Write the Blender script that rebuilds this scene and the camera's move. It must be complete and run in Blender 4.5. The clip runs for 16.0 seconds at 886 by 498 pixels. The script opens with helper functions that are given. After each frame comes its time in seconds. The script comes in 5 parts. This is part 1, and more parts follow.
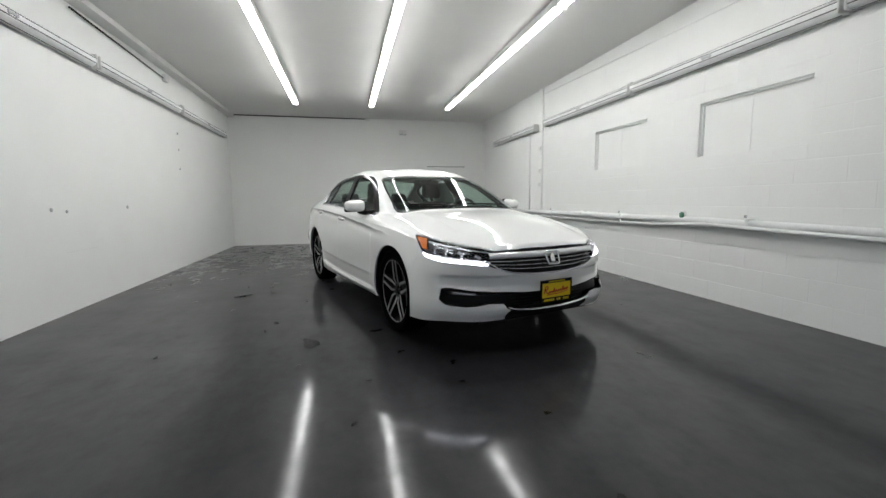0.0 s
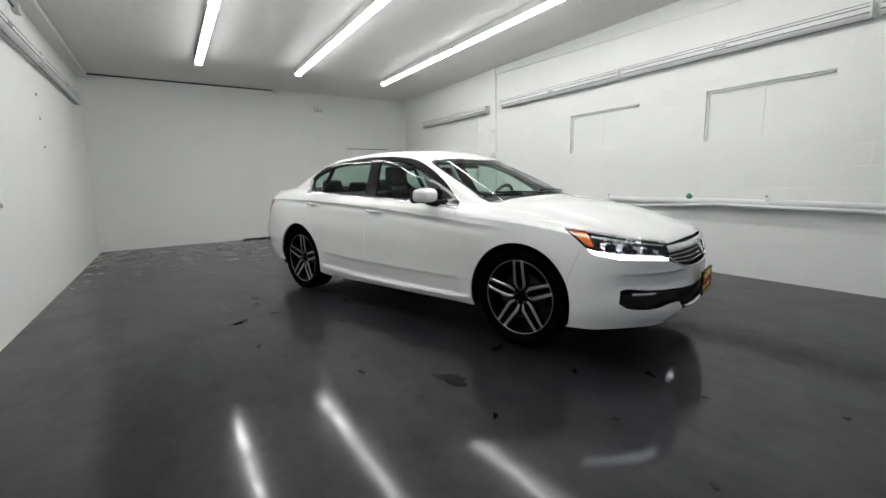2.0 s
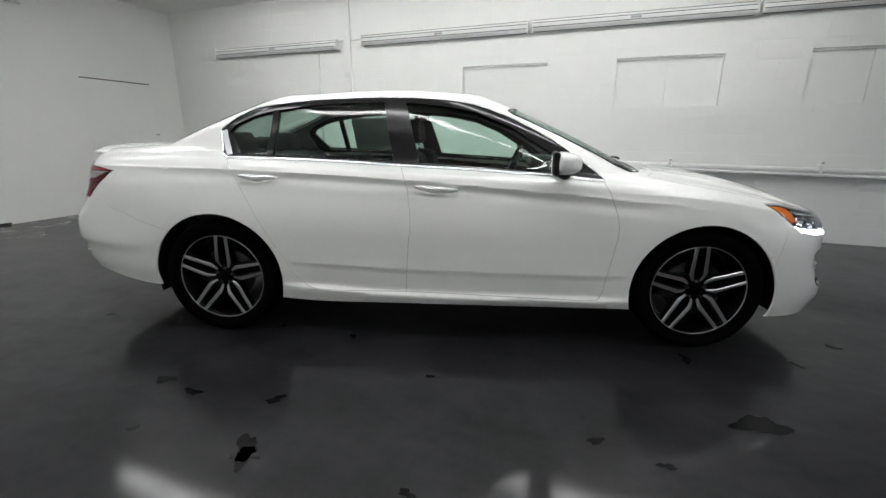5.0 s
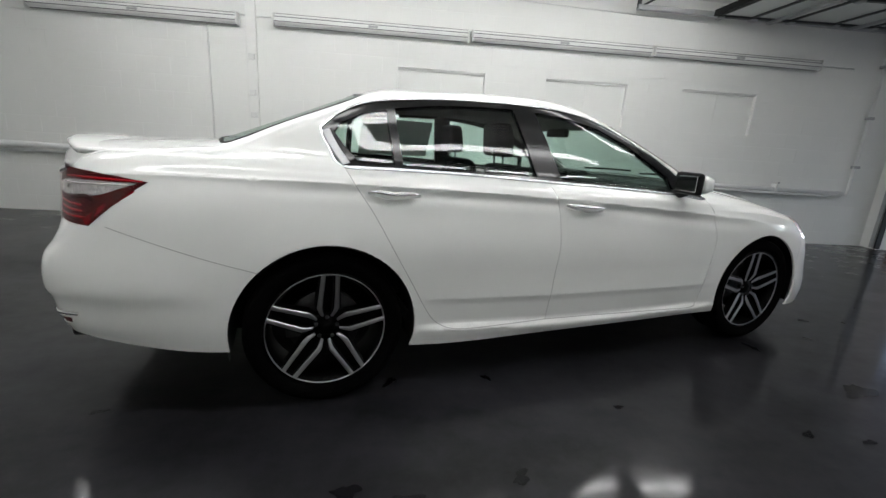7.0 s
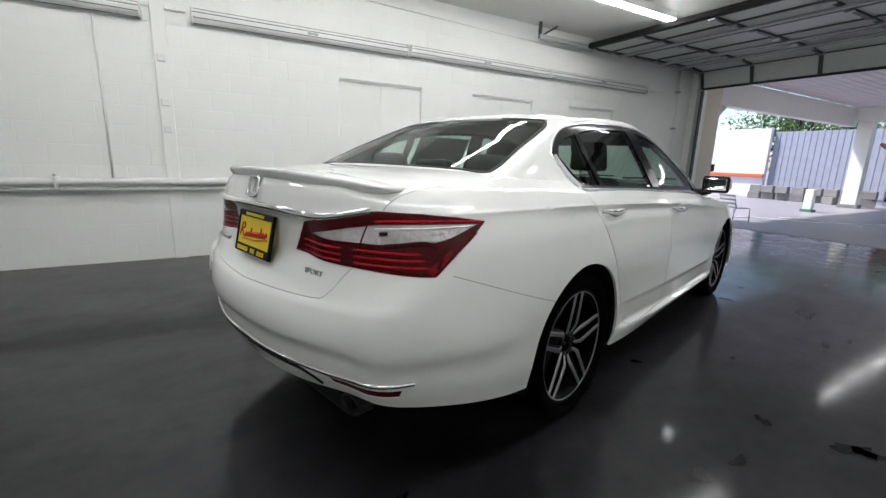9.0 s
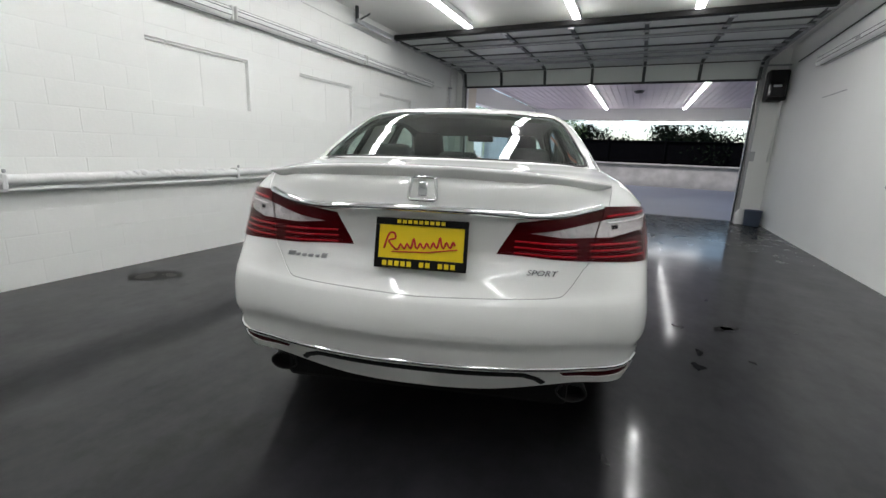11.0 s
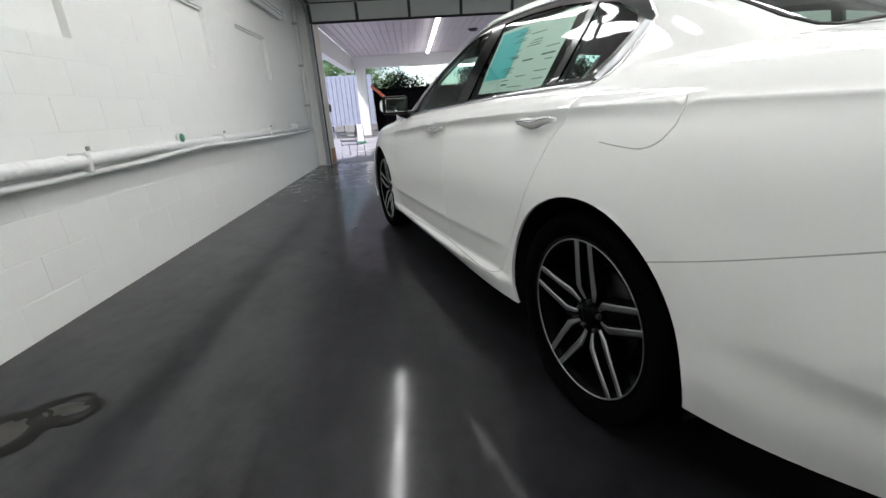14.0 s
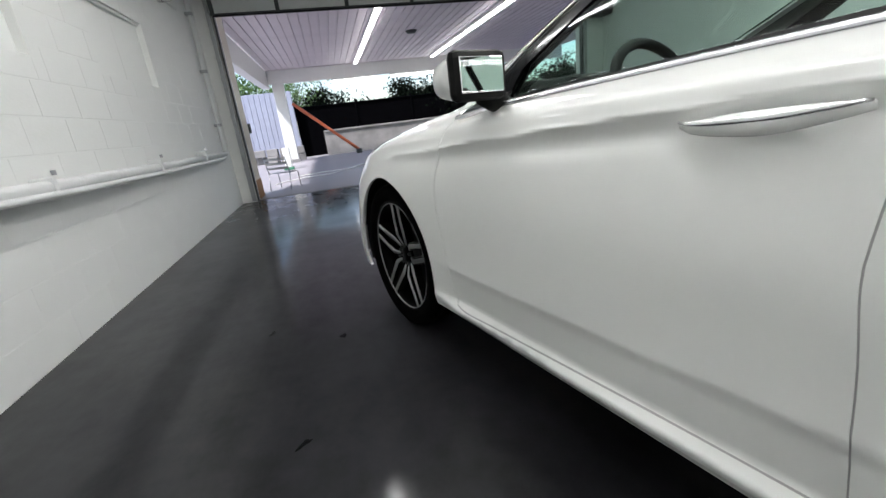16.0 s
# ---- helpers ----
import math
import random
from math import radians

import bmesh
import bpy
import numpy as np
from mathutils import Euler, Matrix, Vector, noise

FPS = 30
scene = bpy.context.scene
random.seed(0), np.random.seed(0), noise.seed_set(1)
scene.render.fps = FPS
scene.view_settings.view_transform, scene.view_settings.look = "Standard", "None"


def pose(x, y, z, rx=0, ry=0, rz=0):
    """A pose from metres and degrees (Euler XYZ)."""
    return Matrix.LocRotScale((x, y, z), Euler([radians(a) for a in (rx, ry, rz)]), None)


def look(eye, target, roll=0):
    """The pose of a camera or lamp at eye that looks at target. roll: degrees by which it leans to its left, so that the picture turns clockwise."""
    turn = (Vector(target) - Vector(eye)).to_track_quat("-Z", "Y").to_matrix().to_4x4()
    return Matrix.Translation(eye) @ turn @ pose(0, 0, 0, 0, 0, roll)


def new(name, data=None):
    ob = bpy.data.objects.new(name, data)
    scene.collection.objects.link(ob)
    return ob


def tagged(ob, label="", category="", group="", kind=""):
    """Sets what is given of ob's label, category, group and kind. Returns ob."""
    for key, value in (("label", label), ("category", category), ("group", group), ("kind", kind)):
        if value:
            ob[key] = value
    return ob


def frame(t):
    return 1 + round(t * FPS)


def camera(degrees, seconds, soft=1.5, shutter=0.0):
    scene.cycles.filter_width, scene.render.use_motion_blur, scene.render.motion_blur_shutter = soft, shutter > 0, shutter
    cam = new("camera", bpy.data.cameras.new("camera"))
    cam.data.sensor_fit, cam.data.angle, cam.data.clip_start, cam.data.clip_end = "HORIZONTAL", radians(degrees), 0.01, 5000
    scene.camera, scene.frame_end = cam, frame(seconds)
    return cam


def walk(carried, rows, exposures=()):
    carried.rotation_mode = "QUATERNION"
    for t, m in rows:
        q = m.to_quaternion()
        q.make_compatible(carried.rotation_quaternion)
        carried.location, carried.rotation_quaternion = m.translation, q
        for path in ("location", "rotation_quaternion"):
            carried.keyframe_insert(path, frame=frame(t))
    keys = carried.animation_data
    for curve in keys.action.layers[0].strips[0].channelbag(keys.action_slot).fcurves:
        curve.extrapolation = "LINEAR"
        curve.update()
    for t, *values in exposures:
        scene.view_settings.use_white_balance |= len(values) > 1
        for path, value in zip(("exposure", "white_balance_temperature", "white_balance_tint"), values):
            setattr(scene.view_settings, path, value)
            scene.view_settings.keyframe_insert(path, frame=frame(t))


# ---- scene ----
cam = camera(92.8, 16.0)
PATH = [
    (0, (1.256, 4.856, 1.09), (0.811, 2.919, 0.861), -0.5),
    (0.5, (1.698, 4.581, 1.085), (1.096, 2.696, 0.796), 0.3),
    (1, (2.127, 4.266, 1.098), (1.367, 2.442, 0.786), 0.3),
    (1.5, (2.511, 3.899, 1.124), (1.579, 2.152, 0.844), -0.7),
    (2, (2.842, 3.487, 1.141), (1.771, 1.826, 0.829), -1.4),
    (2.5, (3.091, 3.079, 1.138), (1.838, 1.563, 0.774), -1.3),
    (3, (3.268, 2.666, 1.137), (1.886, 1.271, 0.756), -1.2),
    (3.5, (3.371, 2.232, 1.135), (1.848, 0.997, 0.737), -1.8),
    (3.7, (3.399, 2.045, 1.135), (1.829, 0.875, 0.724), -1.6),
    (5.8, (3.462, 0.1, 1.197), (1.559, -0.256, 0.692), 0.6),
    (6, (3.45, -0.073, 1.188), (1.53, -0.354, 0.701), 0.5),
    (6.5, (3.438, -0.512, 1.185), (1.497, -0.542, 0.707), 1.9),
    (7, (3.401, -0.957, 1.178), (1.47, -0.77, 0.692), 3.6),
    (7.5, (3.353, -1.432, 1.154), (1.449, -1.097, 0.643), 4.0),
    (8, (3.281, -1.903, 1.16), (1.407, -1.4, 0.673), 4.1),
    (8.2, (3.214, -2.085, 1.166), (1.363, -1.492, 0.694), 3.6),
    (10.3, (2.232, -3.529, 1.179), (1.079, -1.959, 0.725), 1.7),
    (10.5, (2.097, -3.629, 1.165), (1.055, -1.989, 0.692), 2.2),
    (11, (1.728, -3.795, 1.17), (0.933, -2.016, 0.718), 2.2),
    (11.5, (1.357, -3.901, 1.154), (0.87, -2.017, 0.692), 2.5),
    (12, (0.95, -3.951, 1.143), (0.765, -2.023, 0.643), 4.1),
    (12.5, (0.541, -3.855, 1.119), (0.545, -1.929, 0.58), 2.6),
    (13, (0.104, -3.668, 1.06), (0.219, -1.75, 0.506), 0.9),
    (13.5, (-0.257, -3.335, 1.031), (-0.22, -1.426, 0.435), -3.4),
    (14, (-0.549, -2.949, 1.015), (-0.449, -1.056, 0.378), -3.7),
    (14.5, (-0.76, -2.476, 0.994), (-0.688, -0.574, 0.379), -4.1),
    (15, (-0.923, -2.032, 0.971), (-0.642, -0.152, 0.347), -5.2),
    (15.5, (-1.033, -1.552, 0.961), (-0.685, 0.313, 0.328), -6.0),
    (16, (-1.041, -1.022, 0.957), (-0.619, 0.84, 0.361), -6.9),
]
walk(cam, [(t, look(eye, target, roll)) for t, eye, target, roll in PATH],
     exposures=[(0, .78), (3.7, .80), (6, .68), (8.2, .72), (10.3, .80), (13, .84), (14.5, .92), (16, .98)])

# ---- light ----
world = bpy.data.worlds.new("hazy_sky")
scene.world = world
world.use_nodes = True
wn = world.node_tree
sky = wn.nodes.new("ShaderNodeTexSky")
sky.sky_type, sky.sun_disc, sky.sun_elevation, sky.sun_rotation = "NISHITA", False, radians(57), radians(-129)
wn.links.new(sky.outputs[0], wn.nodes["Background"].inputs[0])
wn.nodes["Background"].inputs[1].default_value = 0.15
sun = new("hazy_sun", bpy.data.lights.new("hazy_sun", "SUN"))
sun.data.energy, sun.data.angle, sun.data.color = 4.5, radians(4), (1.0, .95, .96)
sun.matrix_world = look((-10, 4, 20), (0, 12, 0))


# ---- materials ----
def mat(name, color, rough=.5, metal=0.0, var=.08, scale=6.0, bump=0.0, bump_scale=40.0, coat=0.0, spec=.5, emit=None, power=0.0, trans=0.0, ior=1.45, alpha=1.0, rvar=0.0):
    m = bpy.data.materials.new(name)
    m.use_nodes = True
    nt = m.node_tree
    b = nt.nodes["Principled BSDF"]
    b.inputs["Base Color"].default_value = (*color, 1)
    b.inputs["Roughness"].default_value, b.inputs["Metallic"].default_value = rough, metal
    b.inputs["Coat Weight"].default_value, b.inputs["Coat Roughness"].default_value = coat, .04
    b.inputs["Specular IOR Level"].default_value = spec
    b.inputs["Transmission Weight"].default_value, b.inputs["IOR"].default_value = trans, ior
    b.inputs["Alpha"].default_value = alpha
    if emit:
        b.inputs["Emission Color"].default_value, b.inputs["Emission Strength"].default_value = (*emit, 1), power
    if var or rvar or bump:
        tc = nt.nodes.new("ShaderNodeTexCoord")
    if var or rvar:
        n = nt.nodes.new("ShaderNodeTexNoise")
        n.inputs["Scale"].default_value, n.inputs["Detail"].default_value = scale, 6
        nt.links.new(tc.outputs["Object"], n.inputs["Vector"])
        if var:
            mix = nt.nodes.new("ShaderNodeMix")
            mix.data_type = "RGBA"
            mix.inputs["A"].default_value = (*[c * (1 - var) for c in color], 1)
            mix.inputs["B"].default_value = (*[min(1, c * (1 + var)) for c in color], 1)
            nt.links.new(n.outputs["Fac"], mix.inputs["Factor"])
            nt.links.new(mix.outputs["Result"], b.inputs["Base Color"])
        if rvar:
            mr = nt.nodes.new("ShaderNodeMapRange")
            mr.inputs["To Min"].default_value, mr.inputs["To Max"].default_value = max(0, rough - rvar), min(1, rough + rvar)
            nt.links.new(n.outputs["Fac"], mr.inputs["Value"])
            nt.links.new(mr.outputs["Result"], b.inputs["Roughness"])
    if bump:
        n2 = nt.nodes.new("ShaderNodeTexNoise")
        n2.inputs["Scale"].default_value, n2.inputs["Detail"].default_value = bump_scale, 4
        nt.links.new(tc.outputs["Object"], n2.inputs["Vector"])
        bp = nt.nodes.new("ShaderNodeBump")
        bp.inputs["Strength"].default_value, bp.inputs["Distance"].default_value = bump, .01
        nt.links.new(n2.outputs["Fac"], bp.inputs["Height"])
        nt.links.new(bp.outputs["Normal"], b.inputs["Normal"])
    return m


M = {
    "wall": mat("white_wall_paint", (.79, .80, .78), .55, var=.04, scale=1.5, bump=.10, bump_scale=45),
    "ceiling": mat("ceiling_paint", (.76, .76, .74), .75, var=.05, scale=1.2, bump=.15, bump_scale=80),
    "paint": mat("white_car_paint", (.80, .81, .795), .6, var=.01, coat=1.0, spec=0.0),
    "black": mat("black_plastic", (.005, .005, .005), .5, var=.1, spec=.2),
    "gloss_black": mat("gloss_black", (.006, .006, .007), .14, var=0, coat=.1, spec=.35),
    "rubber": mat("tyre_rubber", (.0025, .0025, .0025), .9, spec=.02, var=.15, bump=.2, bump_scale=120),
    "chrome": mat("chrome", (.85, .86, .87), .06, 1.0, var=0),
    "alloy": mat("machined_alloy", (.40, .40, .41), .32, 1.0, var=.04),
    "steel": mat("galvanised_steel", (.42, .43, .44), .42, .8, var=.12, scale=9),
    "tube": mat("fluorescent_tube", (.9, .9, .9), .4, var=0, emit=(1.0, 1.0, 1.0), power=14.0),
    "carport_tube": mat("carport_tube", (.9, .9, .9), .4, var=0, emit=(1.0, 1.0, 1.0), power=6.0),
    "edge_line": mat("grey_cover_edge", (.13, .135, .135), .5, var=.15, scale=20),
    "red_panel": mat("red_lamp_panel", (.22, .002, .009), .3, var=.2, scale=30, spec=.1),
    "housing": mat("white_lamp_housing", (.70, .71, .69), .4, var=.04),
    "pipe": mat("white_painted_pipe", (.72, .73, .72), .4, var=.05),
    "diffuser": mat("clear_ribbed_cover", (.74, .75, .74), .35, var=.05, scale=20),
    "door_skin": mat("pale_door_skin", (.62, .65, .63), .45, var=.05, scale=3),
    "dark_steel": mat("dark_steel", (.05, .055, .055), .45, .5, var=.2, scale=10),
    "lumpy": mat("lagged_pipe", (.72, .73, .72), .6, var=.06, bump=.8, bump_scale=25),
    "soffit": mat("lavender_white_soffit", (.62, .57, .61), .5, var=.12, scale=2, bump=.1),
    "green": mat("green_valve", (.06, .20, .12), .4, var=.1),
    "orange": mat("orange_bar", (.55, .13, .05), .45, var=.1),
    "bin": mat("blue_grey_bin", (.07, .09, .13), .5, var=.1),
    "fence": mat("dark_fence_mesh", (.0018, .0018, .0022), 1.0, var=.3, scale=8, spec=0.0),
    "grey_fence": mat("blue_grey_fence", (.30, .32, .40), .6, var=.15, scale=5),
    "pale_wall": mat("lavender_white_wall", (.70, .67, .74), .7, var=.1, scale=1.5, bump=.2),
    "cream": mat("cream_paint", (.62, .57, .48), .5, var=.08, scale=2),
    "rust": mat("rust_stained_paint", (.30, .16, .07), .7, var=.35, scale=9),
    # near-black: the crowns' silhouette against the sky is put into the leaf colour
    "leaf": mat("silhouette_leaf", (.004, .0058, .004), 1.0, var=.5, scale=3, spec=0.0),
    "leaf_green": mat("green_leaf", (.07, .14, .035), .6, var=.4, scale=3),
    "bark": mat("dark_bark", (.03, .025, .022), .9, var=.3, bump=.5),
    "asphalt": mat("worn_yard_concrete", (.25, .24, .26), .42, var=.55, scale=.7, bump=.1, bump_scale=12, rvar=.15),
    "mark": mat("dark_mark", (.03, .03, .03), .8, var=0),
    "stain": mat("wet_stain", (.005, .005, .006), .18, var=.3, scale=8, spec=.25),
    "ring": mat("dried_spill_rim", (.012, .011, .010), .55, var=.4, scale=14, spec=.15),
    "dry": mat("dried_spill", (.040, .038, .034), .6, var=.4, scale=12),
    "puddle": mat("water", (.010, .010, .012), .03, var=0),
    "concrete": mat("outside_concrete", (.21, .205, .20), .7, var=.5, scale=2.2, bump=.3, bump_scale=30),
}


def glass(name, tint, gloss=1.0):
    """A thin tinted pane: what lies behind shows through, and the surface mirrors by its angle."""
    m = bpy.data.materials.new(name)
    m.use_nodes = True
    nt = m.node_tree
    nt.nodes.remove(nt.nodes["Principled BSDF"])
    tr, gl, mx, lw = (nt.nodes.new("ShaderNode" + k) for k in ("BsdfTransparent", "BsdfGlossy", "MixShader", "LayerWeight"))
    tr.inputs[0].default_value = (*tint, 1)
    gl.inputs["Roughness"].default_value = .015
    lw.inputs[0].default_value = .5
    po = nt.nodes.new("ShaderNodeMath")
    po.operation = "POWER"
    po.inputs[1].default_value = 4.0
    nt.links.new(lw.outputs["Facing"], po.inputs[0])
    mu = nt.nodes.new("ShaderNodeMath")
    mu.operation = "MULTIPLY_ADD"
    mu.inputs[1].default_value, mu.inputs[2].default_value = .75 * gloss, .05 * gloss
    nt.links.new(po.outputs[0], mu.inputs[0])
    nt.links.new(mu.outputs[0], mx.inputs[0])
    nt.links.new(tr.outputs[0], mx.inputs[1])
    nt.links.new(gl.outputs[0], mx.inputs[2])
    nt.links.new(mx.outputs[0], nt.nodes["Material Output"].inputs[0])
    return m


def sealed_floor():
    """Dark sealed concrete: mottled colour, wet and dry patches, fine trowel relief."""
    m = mat("dark_floor_coating", (.014, .014, .016), .3, var=0)
    nt = m.node_tree
    b = nt.nodes["Principled BSDF"]
    tc = nt.nodes.new("ShaderNodeTexCoord")

    def noise_(scale, detail, rough=.6, stretch=None):
        n = nt.nodes.new("ShaderNodeTexNoise")
        n.inputs["Scale"].default_value, n.inputs["Detail"].default_value, n.inputs["Roughness"].default_value = scale, detail, rough
        if stretch:
            mp = nt.nodes.new("ShaderNodeMapping")
            mp.inputs["Scale"].default_value = stretch
            nt.links.new(tc.outputs["Object"], mp.inputs["Vector"])
            nt.links.new(mp.outputs["Vector"], n.inputs["Vector"])
        else:
            nt.links.new(tc.outputs["Object"], n.inputs["Vector"])
        return n.outputs["Fac"]

    def ramp(src, a, b_, lo, hi):
        r = nt.nodes.new("ShaderNodeMapRange")
        for k, q in (("From Min", a), ("From Max", b_), ("To Min", lo), ("To Max", hi)):
            r.inputs[k].default_value = q
        nt.links.new(src, r.inputs["Value"])
        return r.outputs["Result"]

    def calc(op, p, q):
        c = nt.nodes.new("ShaderNodeMath")
        c.operation = op
        for k, s in enumerate((p, q)):
            if isinstance(s, float):
                c.inputs[k].default_value = s
            else:
                nt.links.new(s, c.inputs[k])
        return c.outputs[0]

    patch, grain, streak, pit = noise_(.9, 5), noise_(14, 4, .6), noise_(2.2, 4, .6, (1.0, .25, 1)), noise_(30, 2)
    cloud, scuff = noise_(2.4, 6, .60), noise_(6.5, 7, .66, (1.0, .6, 1))
    tone = calc("ADD", ramp(patch, .25, .75, .008, .019), calc("ADD", ramp(cloud, .28, .72, -.006, .007), ramp(streak, .25, .8, -.007, .007)))
    tone = calc("MAXIMUM", calc("ADD", tone, ramp(grain, .25, .75, -.003, .003)), .004)
    cc = nt.nodes.new("ShaderNodeCombineColor")
    nt.links.new(calc("MULTIPLY", tone, 1.01), cc.inputs[0])
    nt.links.new(tone, cc.inputs[1])
    nt.links.new(calc("MULTIPLY", tone, 1.18), cc.inputs[2])
    nt.links.new(cc.outputs[0], b.inputs["Base Color"])
    nt.links.new(ramp(scuff, .30, .70, .20, .10), b.inputs["Specular IOR Level"])
    nt.links.new(ramp(cloud, .28, .72, .42, .56), b.inputs["Roughness"])
    nt.links.new(calc("MULTIPLY", ramp(cloud, .28, .72, .95, .62), ramp(scuff, .28, .72, .95, .55)), b.inputs["Coat Weight"])
    nt.links.new(ramp(scuff, .30, .70, .070, .150), b.inputs["Coat Roughness"])
    bp = nt.nodes.new("ShaderNodeBump")
    bp.inputs["Strength"].default_value, bp.inputs["Distance"].default_value = .04, .01
    nt.links.new(calc("ADD", calc("MULTIPLY", pit, .03), calc("MULTIPLY", noise_(5, 2), 1.2)), bp.inputs["Height"])
    nt.links.new(bp.outputs["Normal"], b.inputs["Normal"])
    nt.links.new(bp.outputs["Normal"], b.inputs["Coat Normal"])
    return m


M["floor"] = sealed_floor()
M["glass"] = glass("green_tinted_glass", (.70, .83, .77), .75)
M.update({
    "red_lens": mat("red_lamp_lens", (.055, .0006, .002), .35, var=.25, scale=30, spec=.08),
    "satin": mat("satin_chrome", (.80, .81, .83), .22, .9, var=.03),
    "dark_red": mat("dark_red_rib", (.025, .0005, .001), .3, var=0, spec=.08),
    "red_rib": mat("bright_red_rib", (.42, .005, .014), .3, var=0, spec=.1),
    "clear": mat("clear_reflector", (.66, .67, .69), .16, .6, var=.25, scale=45, bump=.7, bump_scale=34),
    "bright": mat("bright_satin_plate", (.78, .79, .80), .26, .35, var=.03),
    "gap": mat("shaded_panel_gap", (.38, .38, .38), .8, var=.05),
    "amber": mat("amber_reflector", (.75, .17, .015), .2, var=.1, scale=60, coat=1.0),
    "led": mat("daytime_led", (.9, .9, .95), .3, var=0, emit=(.86, .9, 1.0), power=6.0),
    "lamp_bowl": mat("lamp_bowl", (.045, .045, .05), .18, .7, var=.2, scale=20),
    "trim": mat("interior_trim", (.007, .007, .0075), .7, var=.15, scale=30, bump=.1, bump_scale=200),
    "seat": mat("black_seat_cloth", (.009, .009, .0095), .9, var=.2, scale=60, bump=.2, bump_scale=300),
    "headliner": mat("grey_headliner", (.16, .16, .155), .95, var=.1),
    "plate": mat("yellow_plate", (.80, .60, .01), .4, var=.05),
    "plate_red": mat("red_print", (.50, .015, .02), .45, var=0),
    "wheel_black": mat("gloss_black_alloy", (.002, .002, .002), .35, var=.1, spec=.05),
    "disc": mat("brake_disc", (.035, .035, .036), .45, .8, var=.15, scale=30),
    "mirror": mat("mirror_glass", (.86, .87, .88), .01, 1.0, var=0),
    "paper": mat("white_paper", (.72, .74, .72), .7, var=.03),
    "cyan": mat("cyan_print", (.12, .55, .62), .6, var=.05),
    "ink": mat("dark_ink", (.05, .06, .06), .6, var=0),
})
M["cover"] = glass("red_lamp_cover", (.97, .93, .93), .35)
M["lens"] = glass("clear_lamp_lens", (.93, .94, .95), 1.3)



# ---- geometry helpers ----
def mesh_from(name, bm, smooth=False):
    me = bpy.data.meshes.new(name)
    bm.to_mesh(me)
    bm.free()
    if smooth:
        me.polygons.foreach_set("use_smooth", [True] * len(me.polygons))
    return me


def part(name, bm, material, parent=None, label="", smooth=False):
    """One mesh object from a bmesh or a mesh, under a thing or a part."""
    me = mesh_from(name, bm, smooth) if isinstance(bm, bmesh.types.BMesh) else bm
    if material and not me.materials:
        me.materials.append(material)
    ob = new(name, me)
    if parent:
        ob.parent = parent
    if label:
        ob["label"] = label
    return ob


def box(bm, a, b, bevel=0.0, m=None):
    """A box between two corners, its edges bevelled."""
    a, b = Vector(a), Vector(b)
    g = bmesh.ops.create_cube(bm, size=1, matrix=Matrix.Translation((a + b) / 2) @ Matrix.Diagonal((*[abs(c) for c in (b - a)], 1)))
    vs = g["verts"]
    if bevel:
        es = list({e for v in vs for e in v.link_edges})
        r = bmesh.ops.bevel(bm, geom=es, offset=bevel, segments=2, affect="EDGES", profile=.5)
        vs = r["verts"]
    if m is not None:
        bmesh.ops.transform(bm, matrix=m, verts=list({v for v in vs}))
    return vs


def boxed(a, b, bevel=0.0):
    bm = bmesh.new()
    box(bm, a, b, bevel)
    return bm


def tube(bm, pts, r, n=10, closed=False, caps=True):
    """A round bar along a line of points."""
    pts = [Vector(p) for p in pts]
    rings, up = [], None
    for k, p in enumerate(pts):
        q0, q1 = pts[k - 1] if (k or closed) else p, pts[(k + 1) % len(pts)] if (k + 1 < len(pts) or closed) else p
        d = (q1 - q0).normalized()
        if up is None:
            up = d.orthogonal().normalized()
        up = (up - d * up.dot(d)).normalized()
        s = d.cross(up)
        rr = r[k] if isinstance(r, (list, tuple)) else r
        rings.append([bm.verts.new(p + (up * math.cos(2 * math.pi * i / n) + s * math.sin(2 * math.pi * i / n)) * rr) for i in range(n)])
    for k in range(len(rings) - (0 if closed else 1)):
        a, b = rings[k], rings[(k + 1) % len(rings)]
        for i in range(n):
            bm.faces.new((a[i], a[(i + 1) % n], b[(i + 1) % n], b[i]))
    if caps and not closed:
        bm.faces.new(rings[0][::-1])
        bm.faces.new(rings[-1])
    return bm


def tubed(pts, r, n=10, closed=False):
    return tube(bmesh.new(), pts, r, n, closed)


def lathe(profile, n=48, axis="x"):
    """A turned body: profile of (radius, along)."""
    bm = bmesh.new()
    rows = []
    for r, a in profile:
        row = []
        for i in range(n):
            c, s = math.cos(2 * math.pi * i / n) * r, math.sin(2 * math.pi * i / n) * r
            row.append(bm.verts.new((a, c, s) if axis == "x" else (c, a, s) if axis == "y" else (c, s, a)))
        rows.append(row)
    for p, q in zip(rows, rows[1:]):
        for i in range(n):
            bm.faces.new((p[i], p[(i + 1) % n], q[(i + 1) % n], q[i]))
    bmesh.ops.recalc_face_normals(bm, faces=bm.faces[:])
    return bm


